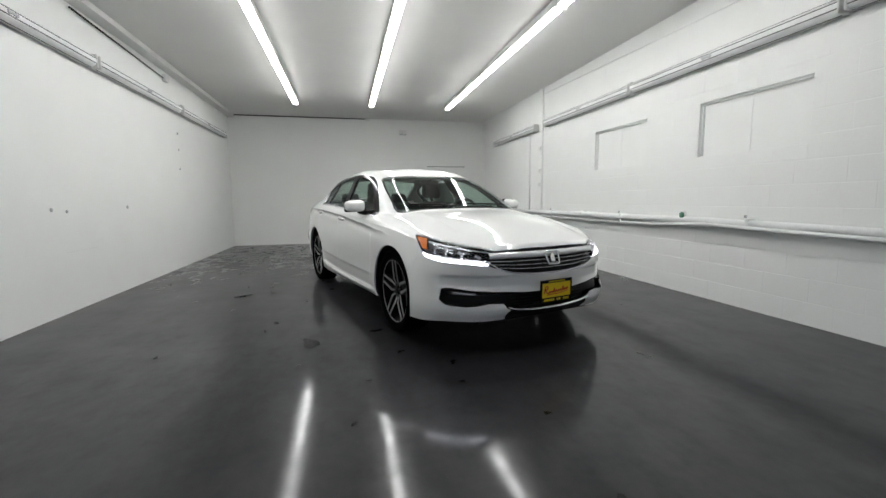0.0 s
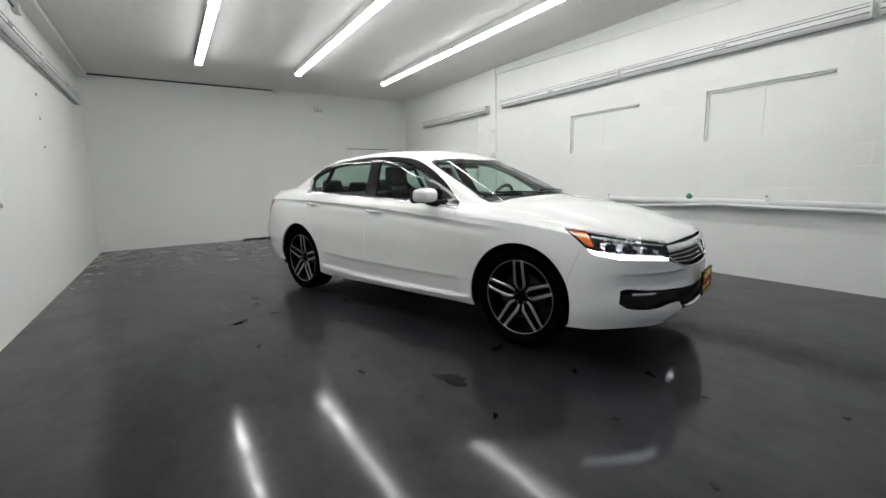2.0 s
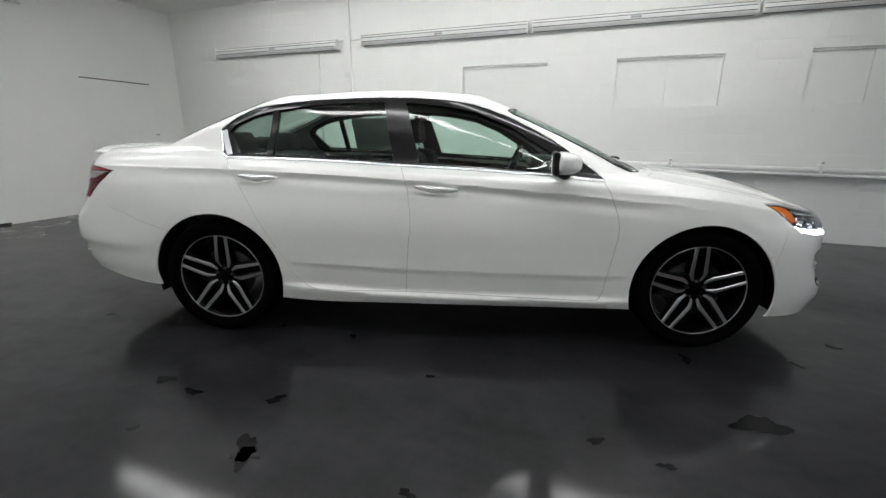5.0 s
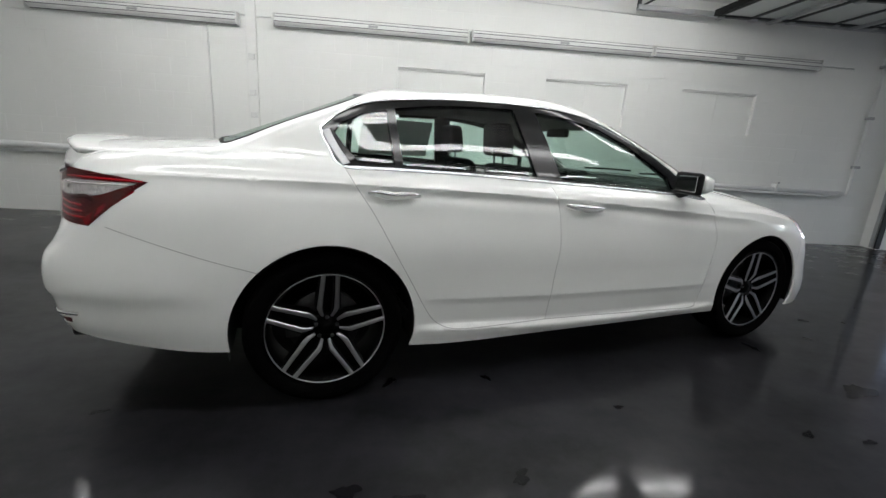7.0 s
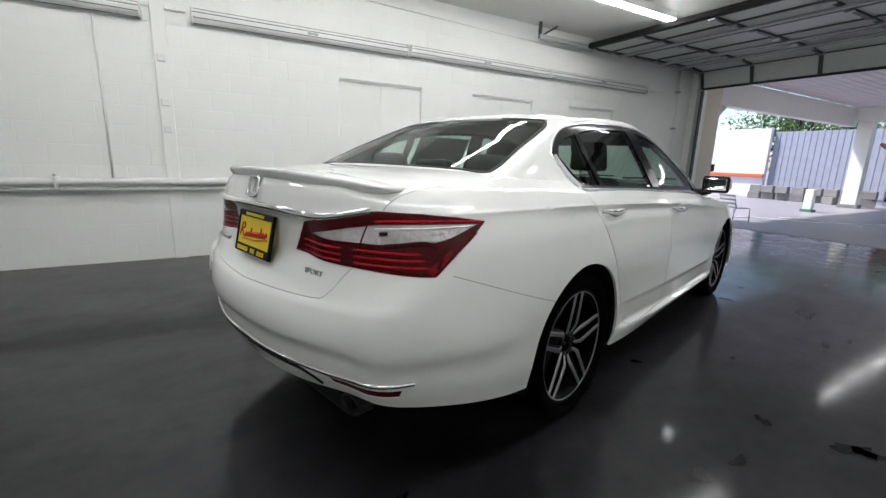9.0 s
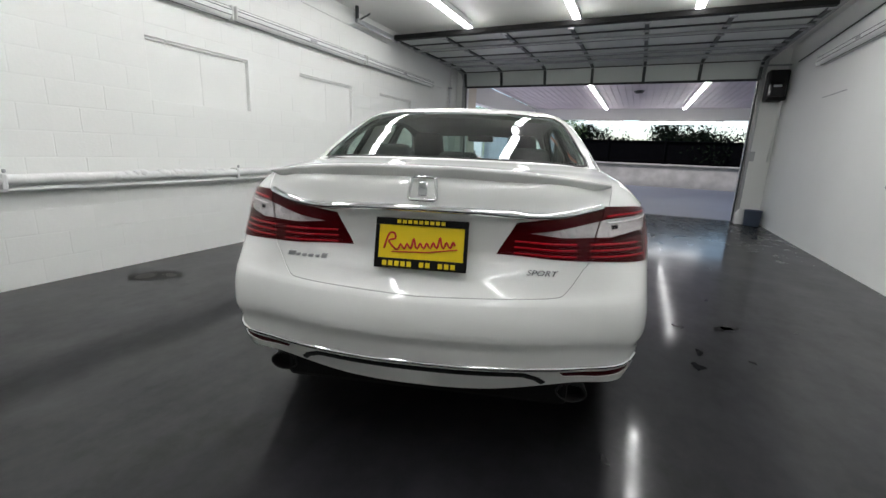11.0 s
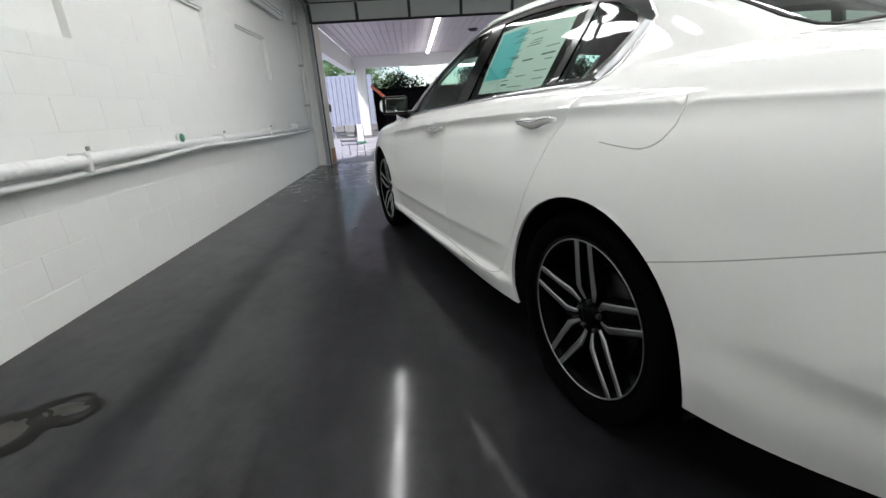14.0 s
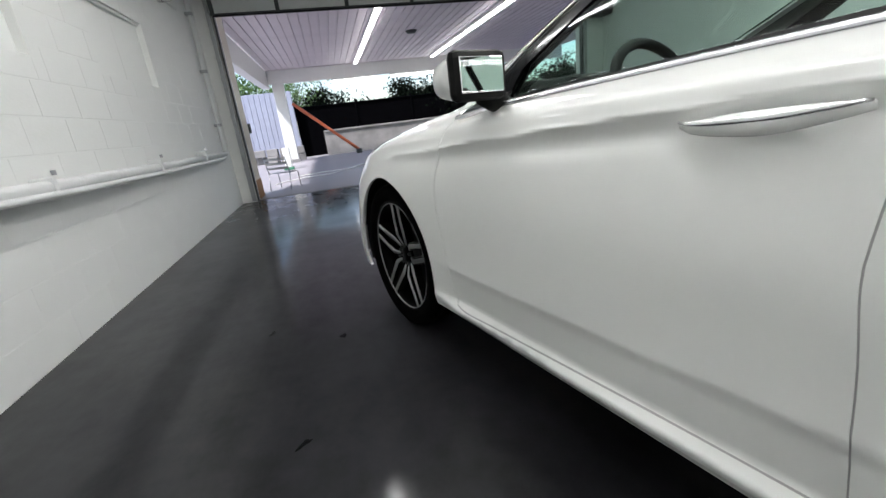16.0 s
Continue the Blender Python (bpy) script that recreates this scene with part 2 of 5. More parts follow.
# ---- car body: one lofted half surface through named feature curves (x right, y forward, z up) ----
# each curve runs from the front centre round the side to the rear centre, 16 stations
LOWER_EDGE = ([0, 0.28, 0.56, 0.785, 0.9, 0.912, 0.9, 0.9, 0.9, 0.9, 0.9, 0.872, 0.745, 0.55, 0.27, 0],
              [2.245, 2.235, 2.205, 2.045, 1.83, 1.388, 0.92, 0.35, -0.25, -0.85, -1.388, -1.9, -2.31, -2.395, -2.442, -2.46],
              [0.235, 0.235, 0.235, 0.235, 0.222, 0.22, 0.232, 0.228, 0.225, 0.225, 0.272, 0.298, 0.368, 0.372, 0.34, 0.335])
SILL_CREASE = ([0, 0.28, 0.56, 0.79, 0.91, 0.925, 0.918, 0.916, 0.916, 0.916, 0.92, 0.892, 0.762, 0.57, 0.28, 0],
               [2.315, 2.305, 2.24, 2.08, 1.83, 1.388, 0.92, 0.35, -0.25, -0.85, -1.388, -1.92, -2.325, -2.425, -2.492, -2.51],
               [0.31, 0.31, 0.31, 0.32, 0.33, 0.33, 0.3, 0.295, 0.3, 0.33, 0.38, 0.4, 0.43, 0.445, 0.435, 0.435])
LOWER_DOOR = ([0, 0.28, 0.56, 0.78, 0.9, 0.922, 0.917, 0.915, 0.915, 0.917, 0.922, 0.894, 0.764, 0.58, 0.28, 0],
              [2.315, 2.3, 2.225, 2.06, 1.83, 1.388, 0.92, 0.35, -0.25, -0.85, -1.388, -1.92, -2.335, -2.432, -2.507, -2.525],
              [0.45, 0.45, 0.45, 0.46, 0.47, 0.5, 0.47, 0.47, 0.48, 0.5, 0.53, 0.52, 0.53, 0.54, 0.54, 0.54])
WIDEST = ([0, 0.27, 0.53, 0.755, 0.885, 0.925, 0.918, 0.918, 0.92, 0.922, 0.925, 0.891, 0.764, 0.57, 0.28, 0],
          [2.31, 2.297, 2.23, 2.07, 1.83, 1.388, 0.92, 0.35, -0.25, -0.85, -1.388, -1.92, -2.33, -2.42, -2.492, -2.512],
          [0.575, 0.575, 0.575, 0.58, 0.6, 0.65, 0.66, 0.67, 0.68, 0.7, 0.71, 0.7, 0.69, 0.675, 0.67, 0.665])
SHOULDER = ([0, 0.26, 0.5, 0.715, 0.855, 0.912, 0.909, 0.902, 0.901, 0.899, 0.896, 0.875, 0.7775, 0.545, 0.27, 0],
            [2.29, 2.28, 2.23, 2.092, 1.83, 1.388, 0.92, 0.35, -0.25, -0.85, -1.388, -1.9, -2.225, -2.385, -2.43, -2.445],
            [0.66, 0.66, 0.665, 0.67, 0.7, 0.77, 0.8, 0.82, 0.84, 0.86, 0.875, 0.88, 0.86, 0.83, 0.8, 0.79])
CHARACTER = ([0, 0.25, 0.47, 0.66, 0.8, 0.872, 0.886, 0.889, 0.887, 0.878, 0.862, 0.832, 0.75, 0.52, 0.26, 0],
             [2.24, 2.23, 2.185, 2.082, 1.83, 1.388, 0.92, 0.35, -0.25, -0.85, -1.388, -1.85, -2.19, -2.37, -2.432, -2.452],
             [0.755, 0.752, 0.745, 0.745, 0.79, 0.865, 0.9, 0.925, 0.95, 0.972, 0.99, 0.995, 0.995, 0.99, 0.985, 0.98])
BELT = ([0, 0.25, 0.46, 0.62, 0.745, 0.8, 0.85, 0.857, 0.859, 0.851, 0.832, 0.79, 0.7, 0.5, 0.25, 0],
        [2.14, 2.125, 2.085, 2, 1.78, 1.36, 0.82, 0.33, -0.25, -0.82, -1.35, -1.8, -2.11, -2.315, -2.375, -2.395],
        [0.8, 0.797, 0.79, 0.79, 0.835, 0.905, 0.942, 0.962, 0.985, 1.012, 1.036, 1.056, 1.068, 1.082, 1.092, 1.095])
HOOD_DECK = ([0, 0.24, 0.44, 0.6, 0.735, 0.785, 0.822, 0.829, 0.831, 0.825, 0.805, 0.765, 0.685, 0.5, 0.25, 0],
             [1.72, 1.71, 1.67, 1.57, 1.4, 1.12, 0.72, 0.29, -0.25, -0.81, -1.31, -1.68, -1.92, -2.06, -2.1, -2.11],
             [0.932, 0.928, 0.918, 0.905, 0.918, 0.945, 0.97, 0.99, 1.011, 1.039, 1.062, 1.081, 1.096, 1.11, 1.115, 1.117])
GLASS_BASE = ([0, 0.25, 0.46, 0.6, 0.72, 0.765, 0.79, 0.796, 0.798, 0.794, 0.776, 0.735, 0.675, 0.5, 0.25, 0],
              [1.14, 1.128, 1.098, 1.064, 0.97, 0.865, 0.62, 0.25, -0.25, -0.8, -1.27, -1.58, -1.75, -1.82, -1.845, -1.852],
              [1.002, 1.001, 0.997, 0.991, 0.98, 0.981, 0.997, 1.016, 1.038, 1.066, 1.087, 1.101, 1.115, 1.126, 1.13, 1.131])
GLASS_MID = ([0, 0.23, 0.42, 0.55, 0.63, 0.672, 0.695, 0.705, 0.705, 0.7, 0.685, 0.668, 0.632, 0.495, 0.24, 0],
             [0.7, 0.69, 0.666, 0.638, 0.57, 0.47, 0.28, 0.05, -0.3, -0.7, -1.06, -1.31, -1.42, -1.475, -1.5, -1.51],
             [1.222, 1.219, 1.212, 1.204, 1.194, 1.196, 1.204, 1.22, 1.225, 1.23, 1.235, 1.249, 1.263, 1.268, 1.269, 1.269])
ROOF_EDGE = ([0, 0.2, 0.34, 0.43, 0.515, 0.555, 0.58, 0.592, 0.595, 0.59, 0.585, 0.58, 0.555, 0.45, 0.22, 0],
             [0.26, 0.255, 0.24, 0.225, 0.165, 0.08, -0.03, -0.17, -0.36, -0.6, -0.82, -0.97, -1.06, -1.1, -1.125, -1.135],
             [1.408, 1.406, 1.4, 1.394, 1.385, 1.383, 1.39, 1.398, 1.401, 1.397, 1.392, 1.388, 1.398, 1.412, 1.418, 1.419])
ROOF_PLANE = ([0, 0.15, 0.28, 0.36, 0.42, 0.45, 0.46, 0.465, 0.465, 0.46, 0.45, 0.42, 0.37, 0.29, 0.15, 0],
              [0.1, 0.1, 0.07, 0.04, -0.01, -0.06, -0.12, -0.2, -0.36, -0.54, -0.68, -0.78, -0.83, -0.86, -0.89, -0.9],
              [1.449, 1.447, 1.443, 1.44, 1.438, 1.44, 1.444, 1.448, 1.451, 1.447, 1.441, 1.437, 1.437, 1.442, 1.447, 1.448])
ROOF_CENTRE = ([0] * 16, [0.0 - .045 * k for k in range(16)], [1.465 + .0015 * min(k, 15 - k) for k in range(16)])
CURVES = (LOWER_EDGE, SILL_CREASE, LOWER_DOOR, WIDEST, SHOULDER, CHARACTER, BELT, HOOD_DECK, GLASS_BASE, GLASS_MID, ROOF_EDGE, ROOF_PLANE, ROOF_CENTRE)
NET = np.array([np.array(c, float).T for c in CURVES])
FLIP = np.array([-1.0, 1, 1])
NET = np.concatenate([NET[:, 1:2] * FLIP, NET, NET[:, -2:-1] * FLIP], 1)
NET = np.concatenate([2 * NET[:1] - NET[1:2], NET, NET[-2:-1] * FLIP], 0)


def cubic(t):
    t2, t3 = t * t, t * t * t
    return np.stack([-.5 * t + t2 - .5 * t3, 1 - 2.5 * t2 + 1.5 * t3, .5 * t + 2 * t2 - 1.5 * t3, -.5 * t2 + .5 * t3], -1)


def net_point(u, v):
    """Points of the half body: u 0 to 15 from front to rear, v 0 to 12 from the lower edge to the roof's centre."""
    u, v = np.clip(np.asarray(u, float), 0, 15), np.clip(np.asarray(v, float), 0, 12)
    i, j = np.minimum(u.astype(int), 14), np.minimum(v.astype(int), 11)
    a, b = cubic(u - i), cubic(v - j)
    out = np.zeros(u.shape + (3,))
    for m in range(4):
        for n in range(4):
            row = NET[j + n, i + m]
            if n == 3:  # the loft breaks at the foot of the glass
                row = np.where((j == 7)[..., None], 2 * NET[9, i + m] - NET[8, i + m], row)
            if n == 0:
                row = np.where((j == 8)[..., None], 2 * NET[9, i + m] - NET[10, i + m], row)
            out += (a[..., m] * b[..., n])[..., None] * row
    return out


def ease(x, a, b):
    q = np.clip((x - a) / (b - a), 0, 1)
    return q * q * (3 - 2 * q)


def surf(u, v):
    """The half body with its pressed creases: the line through the handles, the sill line, the bumper edges and the scoop over the fog lamps."""
    u, v = np.clip(np.asarray(u, float), 0, 15), np.clip(np.asarray(v, float), 0, 12)
    p = net_point(u, v)
    side = ease(u, 5.7, 6.3) * ease(-u, -9.35, -8.85)
    vc = np.interp(u, [5, 6, 7, 8, 9, 12], [4.3, 4.45, 4.68, 4.92, 5.0, 5.0])
    out = .008 * np.exp(-np.abs(v - vc) / .11) * ease(u, 4.8, 6.2) * ease(-u, -12.2, -11.4)
    out = out - .013 * np.exp(-((v - vc + .34) / .24) ** 2) * ease(u, 5.2, 6.6) * ease(-u, -11.0, -9.4)
    out = out + .006 * np.exp(-np.abs(u - 2.6) / .22) * ease(v, 6.0, 6.7) * ease(-v, -8.0, -7.6) * ease(-u, -4.2, -3.6)
    out = out - .024 * ease(v, 3.75, 4.25) * ease(-v, -4.98, -4.80) * ease(u, 13.3, 13.8)
    low = np.interp(v, [0, .55, .84, .98, 1.02, 1.66, 1.80, 2.4], [.002, .011, .013, -.014, -.018, -.004, .004, 0])
    out = out + low * side
    out = out + .019 * np.exp(-((v - 2.2) / np.where(v > 2.2, .75, .28)) ** 2) * ease(u, 10.5, 11.6)
    out = out + .010 * np.exp(-((v - 3) / np.where(v > 3, .20, .6)) ** 2) * ease(u, 11.4, 12.6)
    out = out + .008 * np.exp(-np.abs(v - 4.8333) / .25) * ease(u, 3.6, 4.4) * ease(-u, -6.4, -5.4)
    out = out - .024 * ease(-v, -2.92, -2.68) * ease(v, 1.9, 2.3) * ease(u, .8, 1.6) * ease(-u, -3.3, -2.8)
    out = out + .006 * np.exp(-np.abs(v - 1.5) / .25) * ease(-u, -3.9, -3.0) * ease(u, 1.8, 2.4)
    for cy, cz in ((-1.10, .948), (-.085, .909)):
        out = out - .012 * np.exp(-((p[..., 1] - cy) / .062) ** 2 - ((p[..., 2] - cz) / .030) ** 2)
    h = .03
    n = np.cross(net_point(u - h, v) - net_point(u + h, v), net_point(u, v + h) - net_point(u, v - h))
    d = np.linalg.norm(n, axis=-1, keepdims=True)
    return p + np.where(d < 1e-9, 0, n / np.maximum(d, 1e-9)) * out[..., None]


def surf_normal(u, v, e=.02):
    n = np.cross(surf(u - e, v) - surf(u + e, v), surf(u, v + e) - surf(u, v - e))
    d = np.linalg.norm(n, axis=-1, keepdims=True)
    n = n / np.maximum(d, 1e-9)
    return np.where(d < 1e-9, np.array([0, 0, 1.0]), n)


GU, GV = np.meshgrid(np.linspace(0, 15, 601), np.linspace(0, 12, 481))
GP = surf(GU, GV)
VIEWS = {"side": (lambda p: p[..., 1:3], 3.2, 12.6, 0, 12), "front": (lambda p: p[..., [0, 2]], 0, 4.6, 0, 7.2),
         "rear": (lambda p: p[..., [0, 2]], 11.4, 15, 0, 7.2), "top": (lambda p: p[..., :2], 0, 15, 4.5, 12),
         "screen": (lambda p: p[..., [0, 2]], 0, 5.6, 7.5, 11), "backlight": (lambda p: p[..., [0, 2]], 10.5, 15, 7.5, 11),
         "nose": (lambda p: np.stack([p[..., 0] - p[..., 1], p[..., 2]], -1), 0, 6, 0, 7.2),
         "tail": (lambda p: np.stack([p[..., 0] + p[..., 1], p[..., 2]], -1), 10, 15, 0, 7.2)}


def unmap(points, view):
    """Surface parameters of points that are given in a flat view of the body."""
    f, u0, u1, v0, v1 = VIEWS[view]
    ok = (GU >= u0) & (GU <= u1) & (GV >= v0) & (GV <= v1)
    q, qu, qv = f(GP)[ok], GU[ok], GV[ok]
    out = []
    for p in points:
        p = np.array(p, float)
        k = np.argmin(((q - p) ** 2).sum(1))
        u, v = qu[k], qv[k]
        for _ in range(3):
            h = .004
            r = p - f(surf(u, v))
            ju, jv = (f(surf(u + h, v)) - f(surf(u - h, v))) / (2 * h), (f(surf(u, v + h)) - f(surf(u, v - h))) / (2 * h)
            det = ju[0] * jv[1] - ju[1] * jv[0]
            if abs(det) < 1e-7:
                break
            du, dv = (r[0] * jv[1] - r[1] * jv[0]) / det, (ju[0] * r[1] - ju[1] * r[0]) / det
            u, v = np.clip(u + np.clip(du, -.1, .1), 0, 15), np.clip(v + np.clip(dv, -.1, .1), 0, 12)
        out.append((float(u), float(v)))
    return out


def dense(pts, step=.02, closed=True, smooth=False):
    """Points along a flat line at about even steps, rounded through its corners if smooth."""
    pts = [np.array(p, float) for p in pts]
    n, out = len(pts), []
    for k in range(n if closed else n - 1):
        a, b = pts[k], pts[(k + 1) % n]
        m = max(1, int(np.linalg.norm(b - a) / step))
        if smooth:
            p0 = pts[k - 1] if (closed or k) else 2 * a - b
            p3 = pts[(k + 2) % n] if (closed or k + 2 < n) else 2 * b - a
            for i in range(m):
                c = cubic(np.array(i / m))
                out.append(c[0] * p0 + c[1] * a + c[2] * b + c[3] * p3)
        else:
            out += [a + (b - a) * i / m for i in range(m)]
    if not closed:
        out.append(pts[-1])
    return out


def band(line, w=.004, smooth=True, step=.025):
    """A closed outline of a strip of width w along a flat line."""
    p = dense(line, step, False, smooth)
    d = [p[min(k + 1, len(p) - 1)] - p[max(k - 1, 0)] for k in range(len(p))]
    nrm = [np.array([-q[1], q[0]]) / max(np.linalg.norm(q), 1e-9) * w / 2 for q in d]
    return [a + b for a, b in zip(p, nrm)] + [a - b for a, b in zip(p, nrm)][::-1]


def inside(poly, q):
    """Which of the points q lie in the outline."""
    x, y = q[:, 0], q[:, 1]
    res = np.zeros(len(q), bool)
    for (x0, y0), (x1, y1) in zip(poly, poly[1:] + poly[:1]):
        if y0 == y1:
            continue
        hit = ((y0 > y) != (y1 > y)) & (x < (x1 - x0) * (y - y0) / (y1 - y0) + x0)
        res ^= hit
    return res
# ---- the wash bay: setting ----
XW, XR, YB, YD, ZC = -2.55, 3.98, -6.58, 6.25, 3.22
DX0, DX1, DZ = -2.315, 3.555, 2.69
OPEN = ((-1.118, .033), (.868, 2.020), (2.828, 3.946))
OZ0, OZ1 = 1.543, 2.107


def structure(name, bm, m, label, cat):
    return tagged(part(name, bm, m), label, cat, kind="structure")


floor = structure("floor", boxed((XW - .3, YB - .3, -.12), (XR + .3, YD + .12, 0)), M["floor"], "dark grey glossy sealed concrete floor with wet stains", "floor")
bm = bmesh.new()
box(bm, (XW - .30, YB, 0), (XW - .062, YD, ZC))
box(bm, (XW - .062, YB, 0), (XW - .0022, YD, OZ0))
box(bm, (XW - .062, YB, OZ1), (XW - .0022, YD, ZC))
for a, b in ((YB, OPEN[0][0]), (OPEN[0][1], OPEN[1][0]), (OPEN[1][1], OPEN[2][0]), (OPEN[2][1], YD)):
    box(bm, (XW - .062, a, OZ0), (XW - .0022, b, OZ1))
wall_w = structure("wall_west", bm, M["wall"], "white painted block wall with blocked-up windows", "wall")
wall_e = structure("wall_east", boxed((XR, YB, 0), (XR + .2, YD, ZC)), M["wall"], "smooth white painted wall with small marks", "wall")
wall_s = structure("wall_south", boxed((XW - .30, YB - .2, 0), (XR + .2, YB, ZC)), M["wall"], "smooth white painted end wall", "wall")
bm = bmesh.new()
box(bm, (XW - .30, YD, 0), (DX0, YD + .2, ZC))
box(bm, (DX1, YD, 0), (XR + .2, YD + .2, ZC))
box(bm, (DX0, YD, DZ + .02), (DX1, YD + .2, ZC))
wall_n = structure("wall_north", bm, M["wall"], "white front wall round the wide door opening", "wall")
ceiling = structure("ceiling", boxed((XW - .30, YB - .2, ZC), (XR + .2, YD + .2, ZC + .15)), M["ceiling"], "matt pale grey painted ceiling", "ceiling")
structure("trim_1", boxed((XR - .16, YB + .001, ZC - .07), (XR - .001, 2.9, ZC - .001), .004), M["ceiling"], "pale grey boxed edge along the ceiling", "trim")
structure("trim_2", boxed((.68, YB + .001, ZC - .030), (XR - .162, YB + .022, ZC - .006), .003), M["dark_steel"], "thin dark conduit along the end wall", "trim")
structure("trim_3", boxed((.24, YB + .001, .001), (1.54, YB + .012, .028), .002), M["mark"], "dark gap at the foot of the end wall", "trim")
for k, (a, b) in enumerate(OPEN):
    w = structure("window_%d" % (k + 1), boxed((XW - .0615, a + .001, OZ0 + .001), (XW - .052, (a + b) / 2 - .001, OZ1 - .001), .002), M["wall"], "blocked-up window recess painted white", "window")
    part("infill_panel", boxed((XW - .0615, (a + b) / 2 + .001, OZ0 + .001), (XW - .052, b - .001, OZ1 - .001), .002), M["wall"], w)
    part("lintel_edge", boxed((XW - .05, a + .001, OZ1 - .022), (XW - .022, b - .001, OZ1 - .001), .003), M["wall"], w)
    part("side_edge", boxed((XW - .05, a + .001, OZ0 + .002), (XW - .030, a + .020, OZ1 - .024), .003), M["wall"], w)


# ---- lamps ----
def strip_light(x, y0, y1, z, group):
    """A ceiling batten with a lit wrap-round cover."""
    lamp = part("strip_light", boxed((x - .055, y0, z + .03), (x + .055, y1, ZC - .001), .006), M["housing"])
    bm = bmesh.new()
    rows = []
    for y in (y0 + .012, y1 - .012):
        rows.append([bm.verts.new((x + .052 * math.cos(a), y, z + .032 - .040 * math.sin(a))) for a in np.linspace(0, math.pi, 13)])
    for i in range(12):
        bm.faces.new((rows[0][i], rows[0][i + 1], rows[1][i + 1], rows[1][i]))
    bm.faces.new(rows[0])
    bm.faces.new(rows[1][::-1])
    bmesh.ops.recalc_face_normals(bm, faces=bm.faces[:])
    part("lit_tube", bm, M["tube"], lamp, "glowing white fluorescent tube", True)
    for y in (y0 - .002, y1 - .010):
        part("end_cap", boxed((x - .057, y, z - .012), (x + .057, y + .012, z + .07), .004), M["housing"], lamp)
    return tagged(lamp, "lit white fluorescent strip light under the ceiling", "lamp", group)


for x in (2.19, .63, -1.05):
    for y0, y1 in ((-4.62, -2.07), (-2.05, .51), (.53, 3.12)):
        strip_light(x, y0, y1, 3.10, "ceiling strip lights")


def wall_batten(sx, xw, y0, y1, z0, z1):
    """An unlit wall batten under a clear ribbed cover; sx: the way it faces."""
    zm, h = (z0 + z1) / 2, (z1 - z0) / 2
    lamp = part("wall_batten", boxed((xw, y0 + .01, z0 + .008), (xw + sx * .045, y1 - .01, z1 - .008), .006), M["housing"])
    bm = bmesh.new()
    rows = []
    for y in (y0 + .015, y1 - .015):
        rows.append([bm.verts.new((xw + sx * (.045 + .075 * math.sin(a)), y, zm + h * .96 * math.cos(a))) for a in np.linspace(0, math.pi, 11)])
    for i in range(10):
        bm.faces.new((rows[0][i], rows[0][i + 1], rows[1][i + 1], rows[1][i]))
    bmesh.ops.recalc_face_normals(bm, faces=bm.faces[:])
    part("cover", bm, M["diffuser"], lamp, "clear ribbed cover")
    for z in (zm + h * .97, zm - h * .97, zm + h * .35, zm - h * .35):
        part("cover_rib", boxed((xw + sx * (.052 if abs(z - zm) > h * .9 else .109), y0 + .016, z - .004), (xw + sx * (.06 if abs(z - zm) > h * .9 else .118), y1 - .016, z + .004)), M["edge_line"], lamp)
    for y in (y0, y1 - .018):
        part("end_cap", boxed((xw, y, z0 - .002), (xw + sx * .126, y + .018, z1 + .002), .012), M["housing"], lamp)
    ym = (y0 + y1) / 2
    part("clip", boxed((xw + sx * .112, ym - .06, zm - .012), (xw + sx * .126, ym + .06, zm + .012), .003), M["steel"], lamp)
    for y in (ym - .04, ym + .04):
        part("screw", boxed((xw + sx * .112, y - .008, zm - .03), (xw + sx * .123, y + .008, zm + .03), .003), M["steel"], lamp)
    return tagged(lamp, "unlit white wall batten lamp under a clear cover", "lamp", "wall battens")


for y0, y1, z0, z1 in ((-5.46, -3.08, 2.43, 2.57), (-2.655, -.225, 2.455, 2.60), (-.185, 2.245, 2.465, 2.605), (2.275, 4.71, 2.475, 2.605)):
    wall_batten(1, XW + .001, y0, y1, z0, z1)
for y0, y1 in ((-6.02, -3.30), (-3.24, -.78), (-.73, 1.72), (1.76, 4.38)):
    wall_batten(-1, XR - .001, y0, y1, 2.575, 2.715)


# ---- services on the block wall ----
def pipe(name, pts, r, m, label, cat="pipe", parent=None):
    ob = part(name, tubed(pts, r, 12), m, parent, "", True)
    return ob if parent else tagged(ob, label, cat)


X1 = XW + .075
rnd = random.Random(3)
water = pipe("water_pipe", [(X1, -6.6 + .25 * k, .845 + .004 * rnd.uniform(-1, 1)) for k in range(33)] + [(X1, 1.75, .842), (X1, 3.3, .825), (X1, 5.62, .805)],
             [.036 + .006 * rnd.random() for _ in range(33)] + [.034, .030, .030], M["lumpy"], "white lagged water pipe along the block wall")
for k in range(26):
    y = -1.55 + .045 * k
    bm = bmesh.new()
    bmesh.ops.create_icosphere(bm, subdivisions=2, radius=.036 + .009 * rnd.random(), matrix=Matrix.Translation((X1 + .006 * rnd.uniform(-1, 1), y, .85 + .012 * rnd.uniform(-1, 1))) @ Matrix.Diagonal((1, 1.3, .9, 1)))
    part("lagging", bm, M["lumpy"], water, "", True)
for y in (-3.9, -2.3, -.30, 1.60, 3.1, 4.5):
    part("pipe_clamp", boxed((XW + .002, y - .018, .775), (X1 + .040, y + .018, .893), .010), M["pipe"], water)
    part("clamp_bolt", tubed([(X1 + .045, y, .90), (X1 + .045, y, .925)], .012, 8), M["steel"], water)
